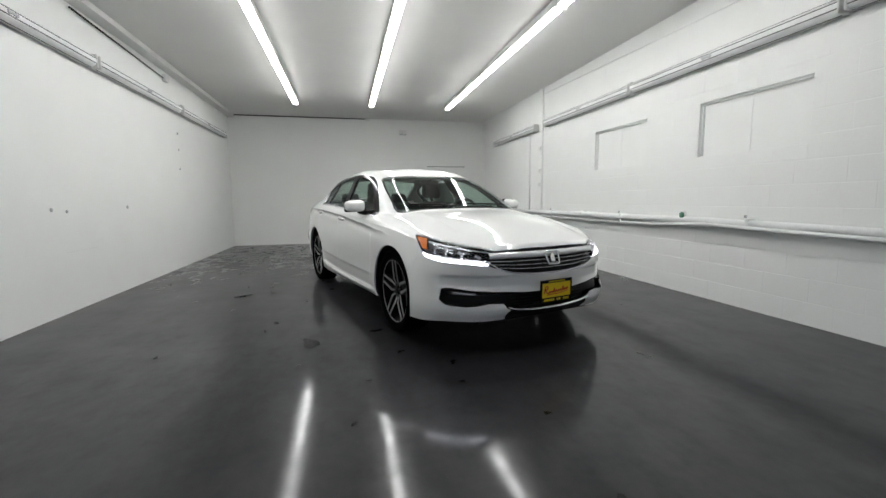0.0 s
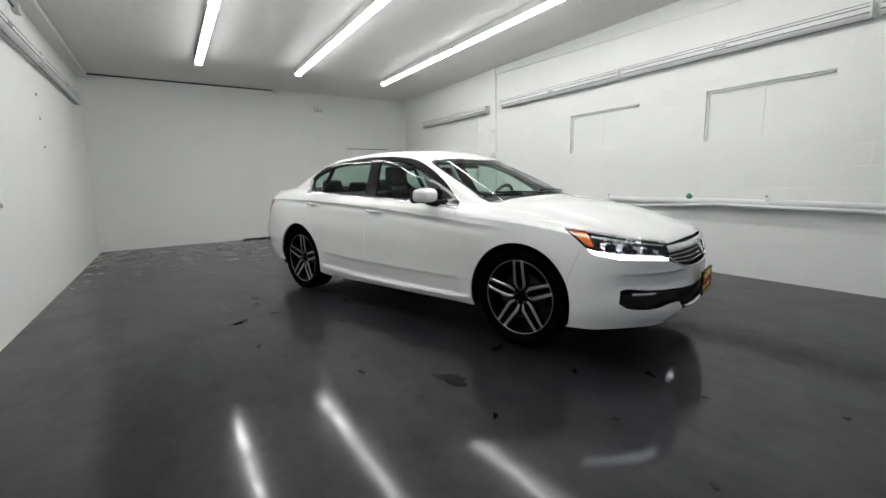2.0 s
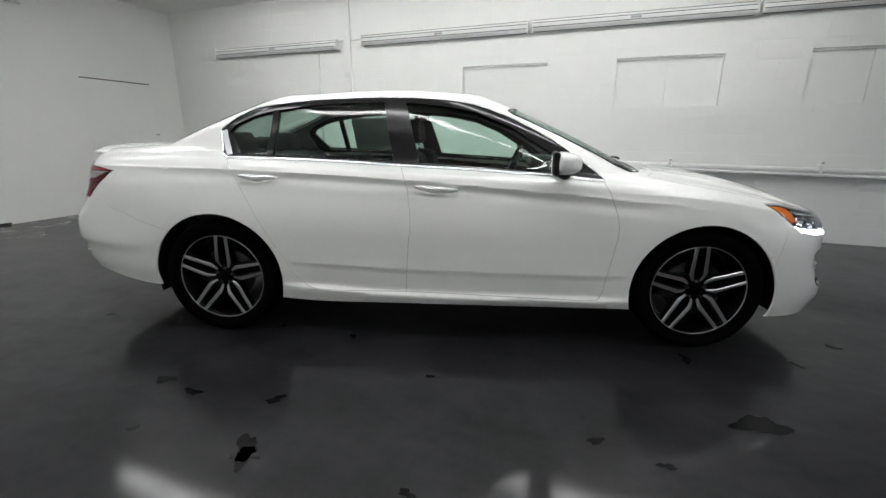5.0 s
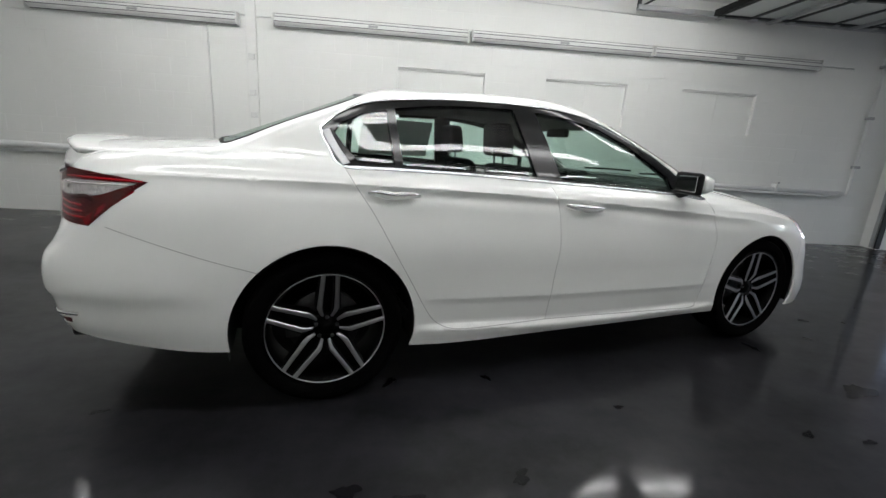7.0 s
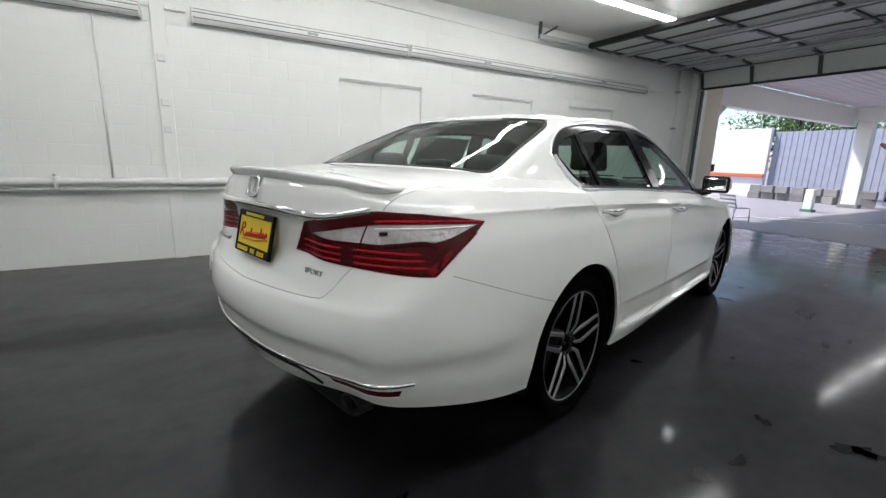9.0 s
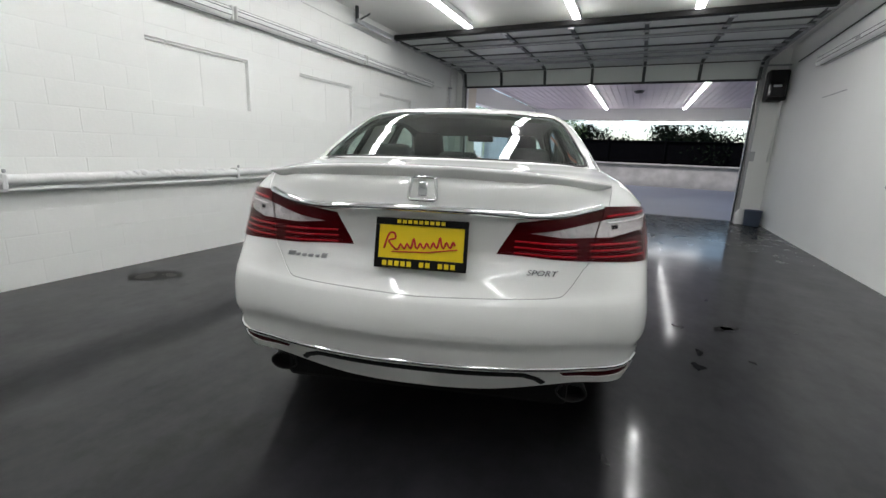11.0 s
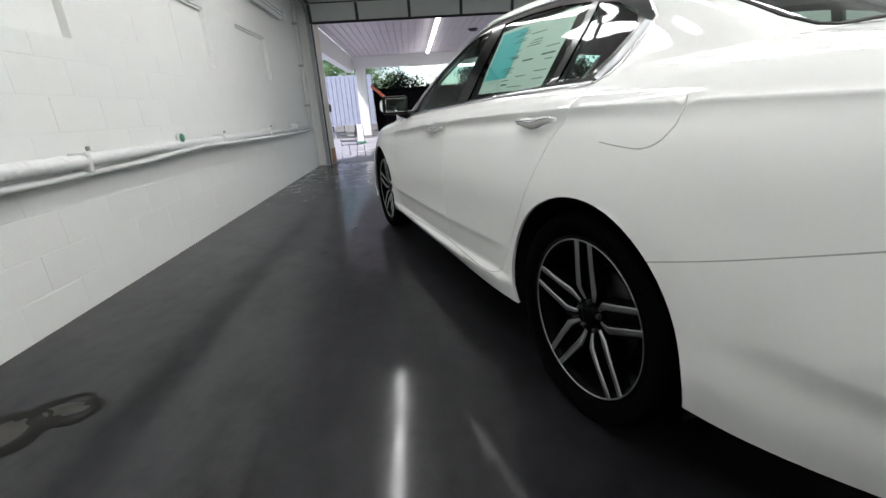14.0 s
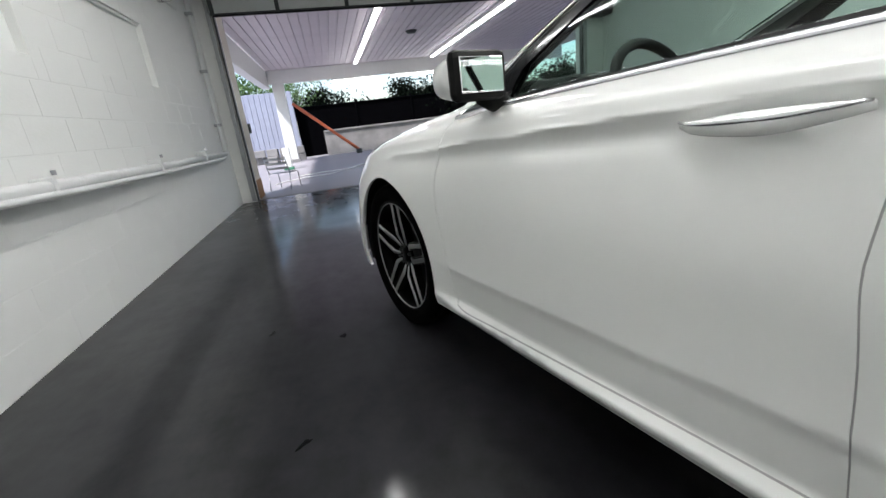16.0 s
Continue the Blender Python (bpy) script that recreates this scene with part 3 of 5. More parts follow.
conduit = pipe("conduit", [(X1 - .01, -6.6, .775), (X1 - .01, -.5, .768), (X1, .3, .778), (X1 + .03, 1.1, .815), (X1 + .035, 1.7, .80), (X1 + .03, 3.3, .772), (X1, 5.30, .755), (X1 - .02, 5.6, .762)], .019, M["pipe"], "thin white conduit below the water pipe")
riser = pipe("riser_pipe", [(XW + .05, 5.70, .78), (XW + .05, 5.72, .86), (XW + .05, 5.74, 3.0)], .024, M["pipe"], "white riser pipe beside the door track")
for z in (1.2, 1.9, 2.6):
    part("pipe_clamp", boxed((XW + .002, 5.70, z - .02), (XW + .085, 5.775, z + .02), .006), M["steel"], riser)
valve = tagged(part("pipe_valve", lathe([(.001, .02), (.030, .02), (.040, .012), (.042, -.012), (.03, -.02), (.001, -.02)], 20), M["pipe"], None, "", True), "small valve with a green cap on the water pipe", "valve")
valve.matrix_world = pose(X1 + .01, .80, .905)
part("green_cap", lathe([(.001, .026), (.028, .026), (.036, .018), (.038, .0), (.036, -.004)], 20), M["green"], valve, "green cap", True)
part("valve_stem", tubed([(0, 0, -.05), (0, 0, -.02)], .012, 8), M["steel"], valve)
chase = tagged(part("pipe_chase", boxed((XW + .001, -3.01, .001), (XW + .035, -2.885, ZC - .002), .006), M["wall"]), "narrow white boxed pipe run on the wall", "pipe")
for z in (1.35, 1.62, 2.05):
    part("outlet_box", boxed((XW + .034, -2.985, z), (XW + .065, -2.91, z + .07), .006), M["pipe"], chase)
pipe("thin_conduit", [(XW + .014, -3.47, .88), (XW + .014, -3.47, 2.44)], .010, M["pipe"], "thin white conduit going up the wall")
pipe("thin_conduit", [(XW + .014, -3.1, 2.56), (XW + .014, -2.7, 2.56)], .010, M["pipe"], "thin white conduit between two wall lamps")
pipe("thin_conduit", [(XW + .010, -2.9, 3.10), (XW + .010, 1.4, 2.99), (XW + .010, 3.0, 2.96)], .007, M["pipe"], "thin white cable along the top of the wall")
pipe("thin_conduit", [(XW + .014, 4.69, 2.55), (XW + .014, 5.3, 2.55)], .010, M["pipe"], "thin white conduit beside the last wall lamp")

# ---- end wall and smooth wall ----
al = tagged(part("alarm_box", boxed((-.40, YB + .001, 2.81), (-.20, YB + .07, 2.95), .012), M["pipe"]), "small white alarm box on the end wall", "alarm")
part("sounder", lathe([(.001, .115), (.03, .11), (.05, .09), (.055, .06)], 20, "y"), M["housing"], al, "", True).matrix_world = pose(-.30, YB, 2.875)
part("grille_bar", boxed((-.39, YB + .07, 2.82), (-.21, YB + .074, 2.835)), M["steel"], al)
jb = tagged(part("junction_box", boxed((.56, YB + .001, 3.15), (.68, YB + .05, 3.225), .008), M["pipe"]), "small white junction box under the ceiling", "box")
flush = structure("door_1", boxed((-1.995, YB + .001, .030), (-.955, YB + .006, 1.992), .002), M["wall"], "flush white painted door in the end wall", "door")
part("head_gap", boxed((-2.005, YB + .001, 1.996), (-.945, YB + .012, 2.010), .002), M["dark_steel"], flush, "dark gap over the door")
part("foot_gap", boxed((-1.995, YB + .001, .002), (-.955, YB + .005, .026), .001), M["mark"], flush, "dark gap under the door")
for z in (.86, 1.0, 1.17):
    part("latch", boxed((-2.06, YB + .001, z), (-2.0, YB + .014, z + .022), .003), M["steel"], flush)
cab = tagged(part("cable", tubed([(XR - .02, -.5, 3.105), (XR - .02, -1.6, 3.07), (XR - .02, -2.80, 3.03)], .010, 8), M["dark_steel"], None, "", True), "black cable along the top of the smooth wall", "cable")
tagged(part("cable", tubed([(XR - .02, 1.0, 3.0), (XR - .02, 3.2, 2.93), (XR - .03, 5.6, 2.86)], .010, 8), M["dark_steel"], None, "", True), "black cable along the top of the smooth wall", "cable")
jb = tagged(part("junction_box", boxed((XR - .06, -2.92, 2.98), (XR - .001, -2.80, 3.09), .008), M["pipe"]), "small white junction box on the smooth wall", "box")
for y, z, r in ((-.13, 1.01, .018), (1.85, .985, .022), (-3.27, 2.25, .02), (-3.27, 1.98, .014), (-3.27, 1.66, .012), (.10, 1.03, .02), (-1.35, 1.04, .022)):
    tagged(part("wall_plug", lathe([(.001, -.012), (r * .6, -.010), (r, -.004), (r, .002)], 14), M["steel"]), "small grey bolt hole in the wall", "bolt").matrix_world = pose(XR - .001, y, z)
tagged(part("wall_ledge", boxed((XR - .008, 3.4, 2.105), (XR - .001, 4.2, 2.118), .002), M["steel"]), "thin grey scratch strip on the smooth wall", "ledge")
tagged(part("wall_ledge", boxed((XR - .006, -.6, .60), (XR - .001, -.05, .606), .001), M["pipe"]), "thin painted seam on the smooth wall", "ledge")

# ---- the overhead door ----
od = new("overhead_door")
tagged(od, "pale sectional overhead door rolled up under the ceiling", "door")
DW0, DW1 = DX0 - .03, DX1 + .03
STILES = (-1.42, -.42, .58, 1.58, 2.57)


def section(m, h, name="door_section"):
    """One door leaf in its own plane: x along, y up the leaf, z inward."""
    s = part(name, boxed((DW0, .006, 0), (DW1, h - .006, .035), .004), M["door_skin"], od, "pale steel door leaf with dark stiles")
    s.matrix_local = m
    for x in STILES + (DW0 + .04, DW1 - .04):
        part("stile", boxed((x - .028, .004, .035), (x + .028, h - .004, .062), .004), M["dark_steel"], s)
        part("hinge", boxed((x - .045, h - .05, .062), (x + .045, h + .02, .080), .004), M["steel"], s)
    part("edge_rail", boxed((DW0, h - .030, .035), (DW1, h - .004, .050), .003), M["dark_steel"], s)
    part("edge_rail", boxed((DW0, .004, .035), (DW1, .026, .050), .003), M["dark_steel"], s)
    return s


path = [(6.27, 2.69), (6.17, 3.04), (5.70, 3.08), (5.16, 3.07), (4.60, 3.06), (3.96, 3.045), (3.43, 3.035), (2.98, 3.028)]
for k, (a, b) in enumerate(zip(path, path[1:])):
    dy, dz = b[0] - a[0], b[1] - a[1]
    h = math.hypot(dy, dz)
    up = Vector((0, dy / h, dz / h))
    inward = Vector((0, -up.z, up.y))
    if inward.z > 0 and k:
        inward = -inward
    if not k:
        inward = Vector((0, -abs(up.z), -abs(up.y)))
    side = up.cross(inward)
    m = Matrix((side, up, inward)).transposed().to_4x4()
    flip = side.x < 0
    if flip:
        m = m @ Matrix.Diagonal((-1, 1, 1, 1))
    m.translation = (0, a[0], a[1])
    sec = section(m, h)
    if k in (2, 3, 5):
        part("strut", boxed((DW0, h * .5 - .03, .062), (DW1, h * .5 + .03, .10), .01), M["steel"], sec, "galvanised stiffening strut")
part("bottom_seal", boxed((DW0, 6.25, 2.668), (DW1, 6.296, 2.693), .006), M["black"], od)
part("top_edge", boxed((DW0, 2.93, 2.985), (DW1, 2.975, 3.06), .006), M["black"], od, "dark top edge of the door")
for x, sx in ((DX0 - .055, 1), (DX1 + .055, -1)):
    tr = tagged(part("door_track", boxed((x - .03, 6.22, .02), (x + .03, 6.298, 2.72), .006), M["steel"]), "galvanised steel door track", "track")
    part("horizontal_track", boxed((x - .028, 1.9, 2.985), (x + .028, 5.88, 3.045), .006), M["steel"], tr)
    part("bent_track", tubed([(x, 6.25, 2.71), (x, 6.22, 2.86), (x, 6.12, 2.98), (x, 5.88, 3.02)], .030, 8), M["steel"], tr, "", True)
    part("hanger", boxed((x - .02, 1.90, 3.0), (x + .02, 1.94, ZC - .002), .004), M["dark_steel"], tr)
    part("hanger_brace", tubed([(x, 1.94, 3.02), (x, 2.25, 3.20)], .014, 6), M["dark_steel"], tr)
    part("jamb_strip", boxed((DX0 - .002, 6.21, .01) if sx > 0 else (DX1 - .02, 6.21, .01), (DX0 + .02, 6.298, 2.66) if sx > 0 else (DX1 + .002, 6.298, 2.66), .004), M["dark_steel"], tr, "dark door edge seal")
    for z in (.5, 1.3, 2.1):
        part("track_bracket", boxed((x - .05, 6.25, z), (x + .05, 6.298, z + .05), .004), M["steel"], tr)
op = tagged(part("door_opener", boxed((3.64, 5.92, 2.27), (3.95, 6.18, 2.80), .03), M["black"]), "black electric door opener beside the door", "motor")
part("opener_cover", boxed((3.66, 5.86, 2.33), (3.92, 5.92, 2.58), .03), M["gloss_black"], op)
part("opener_label", boxed((3.72, 5.854, 2.50), (3.84, 5.8605, 2.535)), M["steel"], op)
part("opener_cable", tubed([(3.90, 5.95, 2.28), (3.93, 6.10, 1.9), (3.92, 6.22, 1.2)], .012, 8), M["pipe"], op, "", True)
part("shaft", tubed([(3.50, 6.08, 2.90), (3.97, 6.08, 2.90)], .016, 10), M["steel"], op)
bn = tagged(part("waste_bin", lathe([(.001, .004), (.115, .004), (.125, .02), (.140, .285), (.147, .29), (.147, .30), (.135, .30), (.12, .03), (.001, .02)], 28, "z"), M["bin"], None, "", True), "small blue-grey bin by the door jamb", "bin")
bn.matrix_world = pose(3.80, 5.86, 0)
bk = tagged(part("white_jug", lathe([(.001, .002), (.075, .002), (.08, .02), (.08, .21), (.05, .26), (.03, .28), (.03, .30), (.001, .30)], 24, "z"), M["pipe"], None, "", True), "small white plastic jug by the door jamb", "jug")
bk.matrix_world = pose(3.62, 6.02, 0)
pipe("thin_conduit", [(3.80, 6.283, .4), (3.80, 6.283, 2.2)], .016, M["pipe"], "white conduit on the door jamb")
tagged(part("switch_box", boxed((3.62, 6.24, 1.20), (3.72, 6.299, 1.38), .01), M["steel"]), "grey switch box on the door jamb", "switch")


# ---- wet stains on the floor ----
def stain(cx, cy, r, k, m, label):
    rg = random.Random(k)
    ph = [rg.uniform(0, 6.28) for _ in range(5)]
    bm = bmesh.new()
    n = 40
    c = bm.verts.new((0, 0, .0022))
    ring = []
    for i in range(n):
        a = 2 * math.pi * i / n
        q = r * (1 + .28 * math.sin(2 * a + ph[0]) + .22 * math.sin(3 * a + ph[1]) + .14 * math.sin(5 * a + ph[2]) + .08 * math.sin(9 * a + ph[3]))
        ring.append(bm.verts.new((q * math.cos(a), q * .6 * math.sin(a), .0022)))
    for i in range(n):
        bm.faces.new((c, ring[i], ring[(i + 1) % n]))
    ob = tagged(part("floor_stain", bm, m), label, "stain", "floor stains")
    ob.matrix_world = pose(cx, cy, 0, 0, 0, rg.uniform(0, 180))


for k, (x, y, r) in enumerate(((2.19, -1.12, .11), (2.22, -.90, .09), (2.13, -.49, .09), (1.04, 1.35, .10), (.58, 2.18, .07), (.60, 2.50, .05), (.28, 2.97, .05), (1.25, 2.84, .04), (.9, 1.9, .06),
                               (2.4, .3, .06), (1.9, .9, .07), (2.6, 1.6, .05), (1.6, 2.0, .05), (-1.3, .2, .05), (-1.5, 1.1, .04), (2.9, -.2, .04), (1.75, -2.2, .06),
                               (1.55, 1.55, .22), (1.95, 1.15, .06), (1.15, 2.35, .05), (2.5, -.9, .05), (1.5, -1.0, .08), (1.45, -.5, .06), (1.7, .1, .05), (-1.15, .9, .05), (-.75, 2.4, .10), (.3, 3.6, .04))):
    stain(x, y, r * .45, k, M["stain"], "dark wet stain on the floor")


def ring_stain(lobes, w, label):
    """A dried spill: dark uneven rims round paler middles."""
    rg = random.Random(3)
    t = new("floor_stain")
    for k, (cx, cy, rx, ry) in enumerate(lobes):
        bm = bmesh.new()
        a_, b_ = [], []
        ph = [rg.uniform(0, 6.28) for _ in range(4)]
        for i in range(56):
            a = 2 * math.pi * i / 56
            q = 1 + .10 * math.sin(2 * a + ph[0]) + .07 * math.sin(5 * a + ph[1])
            e = w * (1 + .6 * math.sin(3 * a + ph[2]))
            a_.append(bm.verts.new((cx + rx * q * math.cos(a), cy + ry * q * math.sin(a), .003 + .0008 * k)))
            b_.append(bm.verts.new((cx + (rx * q - e) * math.cos(a), cy + (ry * q - e) * math.sin(a), .003 + .0008 * k)))
        for i in range(56):
            bm.faces.new((a_[i], a_[(i + 1) % 56], b_[(i + 1) % 56], b_[i]))
        part("stain_rim", bm, M["ring"], t)
        bm = bmesh.new()
        bm.faces.new([bm.verts.new((cx + (rx - w) * .8 * math.cos(2 * math.pi * i / 24), cy + (ry - w) * .8 * math.sin(2 * math.pi * i / 24), .002 + .0006 * k)) for i in range(24)])
        part("stain_middle", bm, M["dry"], t, "paler dried middle")
    return tagged(t, label, "stain", "floor stains")


ring_stain(((-2.10, -1.62, .13, .15), (-1.96, -1.50, .14, .09)), .036, "dried double ring stain on the floor")
stain(2.45, -.35, .055, 78, M["puddle"], "small puddle of water on the floor")
stain(2.43, -.37, .075, 79, M["stain"], "dark wet patch round the puddle")
# ---- the car's panels: outlines in flat views, cut into the body surface ----
from mathutils.geometry import delaunay_2d_cdt


def arch(cy, cz=.345, r=.395, r2=None):
    return [(cy + r * math.cos(a), cz + (r2 or r) * math.sin(a)) for a in np.linspace(0, 2 * math.pi, 64, endpoint=False)]


DLO = [(-1.305, 1.054), (-1.05, 1.049), (-.67, 1.037), (-.24, 1.014), (.07, 1.0), (.55, .972), (.825, .947), (.70, 1.062), (.582, 1.148), (.355, 1.270), (.145, 1.350),
       (-.05, 1.382), (-.225, 1.394), (-.45, 1.398), (-.67, 1.392), (-.90, 1.378), (-1.165, 1.342), (-1.29, 1.292), (-1.35, 1.250), (-1.392, 1.213), (-1.362, 1.13)]
GLASS_F = [(-.185, 1.032), (.07, 1.018), (.35, 1.002), (.62, .985), (.60, 1.06), (.50, 1.125), (.33, 1.230), (.13, 1.312), (-.06, 1.348), (-.23, 1.364), (-.285, 1.367)]
GLASS_R = [(-.335, 1.04), (-.67, 1.057), (-1.04, 1.068), (-1.045, 1.20), (-1.05, 1.324), (-.85, 1.354), (-.63, 1.368), (-.415, 1.372)]
GLASS_Q = [(-1.08, 1.072), (-1.235, 1.075), (-1.285, 1.13), (-1.335, 1.203), (-1.30, 1.245), (-1.20, 1.290), (-1.088, 1.316)]
SCREEN = [(-.02, 1.018), (.3, 1.013), (.5, 1.004), (.672, .985), (.655, 1.07), (.620, 1.19), (.582, 1.275), (.545, 1.325), (.42, 1.342), (.2, 1.350), (-.02, 1.352)]
BACKLIGHT = [(-.02, 1.142), (.3, 1.139), (.5, 1.134), (.630, 1.128), (.615, 1.20), (.588, 1.29), (.562, 1.345), (.520, 1.376), (.25, 1.398), (-.02, 1.402)]
HEADLIGHT = [(-.865, .832), (-1.00, .822), (-1.20, .797), (-1.42, .772), (-1.65, .748), (-1.735, .735), (-1.735, .690), (-1.722, .632), (-1.47, .645), (-1.23, .657), (-1.05, .682), (-.975, .735)]
LED_STRIP = [(-1.01, .716), (-1.06, .703), (-1.23, .682), (-1.47, .668), (-1.66, .656), (-1.715, .642), (-1.70, .634), (-1.47, .648), (-1.23, .660), (-1.055, .685)]
AMBER = [(-.89, .823), (-1.03, .810), (-1.055, .735), (-1.0, .742)]
GRILLE = [(-.02, .742), (.20, .742), (.40, .736), (.475, .728), (.515, .690), (.535, .640), (.47, .612), (.35, .572), (.18, .556), (-.02, .553)]
INTAKE = [(-2.44, .435), (-2.10, .432), (-1.80, .450), (-1.55, .462), (-1.30, .478), (-1.245, .470), (-1.225, .395), (-1.30, .362), (-1.50, .345), (-1.62, .352), (-1.72, .366), (-1.86, .362), (-1.89, .330), (-1.93, .305), (-2.20, .292), (-2.44, .288)]
TAIL = [(-1.195, .972), (-1.33, .990), (-1.50, 1.000), (-1.70, 1.004), (-1.80, .993), (-1.95, .968), (-2.085, .944), (-2.15, .832), (-1.85, .823), (-1.63, .815), (-1.42, .807)]
ANY = 1e9

regions = {}


def region(name, view, pts, smooth=False, step=.025):
    regions.setdefault(name, []).append(unmap(dense(pts, step, True, smooth), view))


def seam(view, line, w=.0030, smooth=True):
    region("seam", view, band(line, w, smooth))


region("arch", "side", arch(1.388, .340, .388))
region("arch", "side", arch(-1.388))
for g, n in ((GLASS_F, "front_glass"), (GLASS_R, "rear_glass"), (GLASS_Q, "quarter_glass")):
    region(n, "side", g)
region("dlo", "side", DLO, True)
region("windscreen", "screen", SCREEN)
region("backlight", "backlight", BACKLIGHT)
region("headlight", "nose", HEADLIGHT)
region("grille", "front", GRILLE)
region("intake", "nose", INTAKE)
region("taillight", "tail", TAIL)
region("led", "nose", LED_STRIP)
region("amber", "nose", AMBER)
region("tail_clear", "tail", [(-1.232, .966), (-1.40, .969), (-1.56, .967), (-1.70, .962), (-1.82, .947), (-1.95, .926), (-2.04, .910), (-1.92, .901), (-1.75, .902), (-1.58, .899), (-1.47, .906), (-1.36, .926)])
region("tail_gap", "rear", band([(.572, .824), (.588, .91), (.612, 1.003)], .006))
region("front_valance", "nose", [(-2.44, .288), (-2.20, .294), (-1.94, .314), (-1.90, .300), (-1.86, .262), (-1.84, .15), (-2.44, .15)])
region("reflector", "rear", [(.50, .430), (.63, .432), (.765, .442), (.755, .416), (.64, .404), (.52, .408)])
# shut lines
REAR_EDGE = [(-1.302, 1.05), (-1.27, .99), (-1.191, .866), (-1.10, .70), (-1.01, .541), (-.955, .44), (-.904, .362), (-.84, .318), (-.734, .302), (-.5, .298), (-.258, .298)]
B_EDGE = [(-.285, 1.016), (-.262, .95), (-.243, .889), (-.230, .745), (-.229, .68), (-.241, .565), (-.252, .40), (-.258, .298)]
F_EDGE = [(-.258, .298), (.2, .290), (.60, .284), (.80, .284), (.85, .31), (.872, .44), (.898, .58), (.910, .70), (.88, .82), (.822, .945)]
seam("side", REAR_EDGE)
seam("side", B_EDGE)
seam("side", F_EDGE)
HOOD_EDGE = [(-.02, 2.257), (.20, 2.247), (.40, 2.226), (.50, 2.178), (.635, 2.06), (.715, 1.93), (.755, 1.75), (.772, 1.45), (.762, 1.22), (.715, 1.10)]
COWL = [(.715, 1.10), (.60, 1.165), (.46, 1.20), (.25, 1.225), (-.02, 1.23)]
seam("top", HOOD_EDGE, .005)
seam("top", COWL, .012)
BUMPER_R = [(-1.64, .626), (-1.80, .678), (-1.94, .727), (-2.165, .808)]
seam("side", BUMPER_R, .003)
seam("side", [(1.745, .50), (1.775, .60), (1.81, .70)], .0028)
region("fuel_seam", "side", band([(-1.43, .900), (-1.50, .893), (-1.585, .891), (-1.632, .912), (-1.655, .945), (-1.662, .985), (-1.655, 1.008)], .003))
TRUNK_R = [(.572, .818), (.548, .79), (.518, .745), (.49, .714), (.44, .703), (.222, .697), (-.02, .69)]
seam("rear", TRUNK_R)
TRUNK_T = [(.622, -2.335), (.655, -2.20), (.685, -2.0), (.690, -1.85), (.66, -1.76)]
seam("top", TRUNK_T)
region("trunk_seam_fill", "top", band([(.66, -1.76), (.50, -1.84), (.25, -1.865), (-.02, -1.87)], .008))
# panels, by the line that bounds them
region("front_door", "side", dense(B_EDGE[::-1], .03, False, True) + [(-.24, 1.03), (.55, 1.0), (.82, .965)] + dense(F_EDGE[::-1], .03, False, True)[1:-1])
region("rear_door", "side", dense(B_EDGE, .03, False, True) + dense(REAR_EDGE[::-1], .03, False, True)[1:] + [(-1.30, 1.07), (-.67, 1.06), (-.285, 1.03)])
region("hood", "top", dense(HOOD_EDGE, .03, False, True) + dense(COWL, .03, False, True)[1:])
region("trunk_lid", "top", [(-.02, -2.60), (.622, -2.60)] + dense(TRUNK_T, .03, False, True) + [(.50, -1.84), (.25, -1.865), (-.02, -1.87)])
region("trunk_lid", "rear", [(-.02, 1.03), (.63, 1.03), (.595, .92), (.572, .818)] + dense(TRUNK_R, .03, False, True)[1:])
region("side_skirt", "side", [(-1.05, .44), (-.955, .44), (-.90, .345), (-.84, .306), (-.734, .29), (-.238, .285), (.2, .278), (.6, .272), (.86, .268), (1.05, .30), (1.05, .15), (-1.05, .15)])
region("rear_bumper", "side", [(-1.60, .614), (-1.80, .678), (-1.94, .727), (-2.165, .808), (-2.30, .810), (-2.7, .806), (-2.7, .1), (-1.60, .1)])
region("rear_bumper", "rear", [(.9, .806), (.572, .818)] + dense(TRUNK_R, .03, False, True)[1:] + [(-.02, .1), (.9, .1)])
region("front_bumper", "nose", [(-3, .1), (-.85, .1), (-.85, .4), (-.835, .50), (-.89, .60), (-.965, .71), (-1.0, .735), (-1.7, .66), (-1.74, .76), (-3, .76)])
region("fender", "side", [(.91, .16), (.872, .44), (.898, .58), (.910, .70), (.88, .82), (.822, .945), (.82, .985), (1.2, .98), (1.75, .86), (1.95, .80), (1.81, .70), (1.775, .60), (1.745, .50), (1.745, .16)])
region("roof", "top", [(-.02, .42), (.40, .38), (.51, .30), (.535, .10), (.545, -.3), (.535, -.75), (.50, -.98), (.40, -1.07), (-.02, -1.12)])

gu, gv = np.meshgrid(np.linspace(0, 15, 121), np.array(sorted(list(np.linspace(0, 12, 73)) + [.55, .84, .91, .98, 1.02, 1.25, 1.60, 1.72, 1.76, 1.80, 1.90, 2.06, 2.95, 3.05] + [4.05 + .1 * k for k in range(13)])))
verts = [Vector(p) for p in np.stack([gu.ravel(), gv.ravel()], 1)]
edges = []
for polys in regions.values():
    for poly in polys:
        k = len(verts)
        verts += [Vector(p) for p in poly]
        edges += [(k + i, k + (i + 1) % len(poly)) for i in range(len(poly))]
cv, _, cf, *_ = delaunay_2d_cdt(verts, edges, [], 0, 1e-5)
UV = np.array([tuple(v) for v in cv])
TRI = np.array([f for f in cf])
mid = UV[TRI].mean(1)
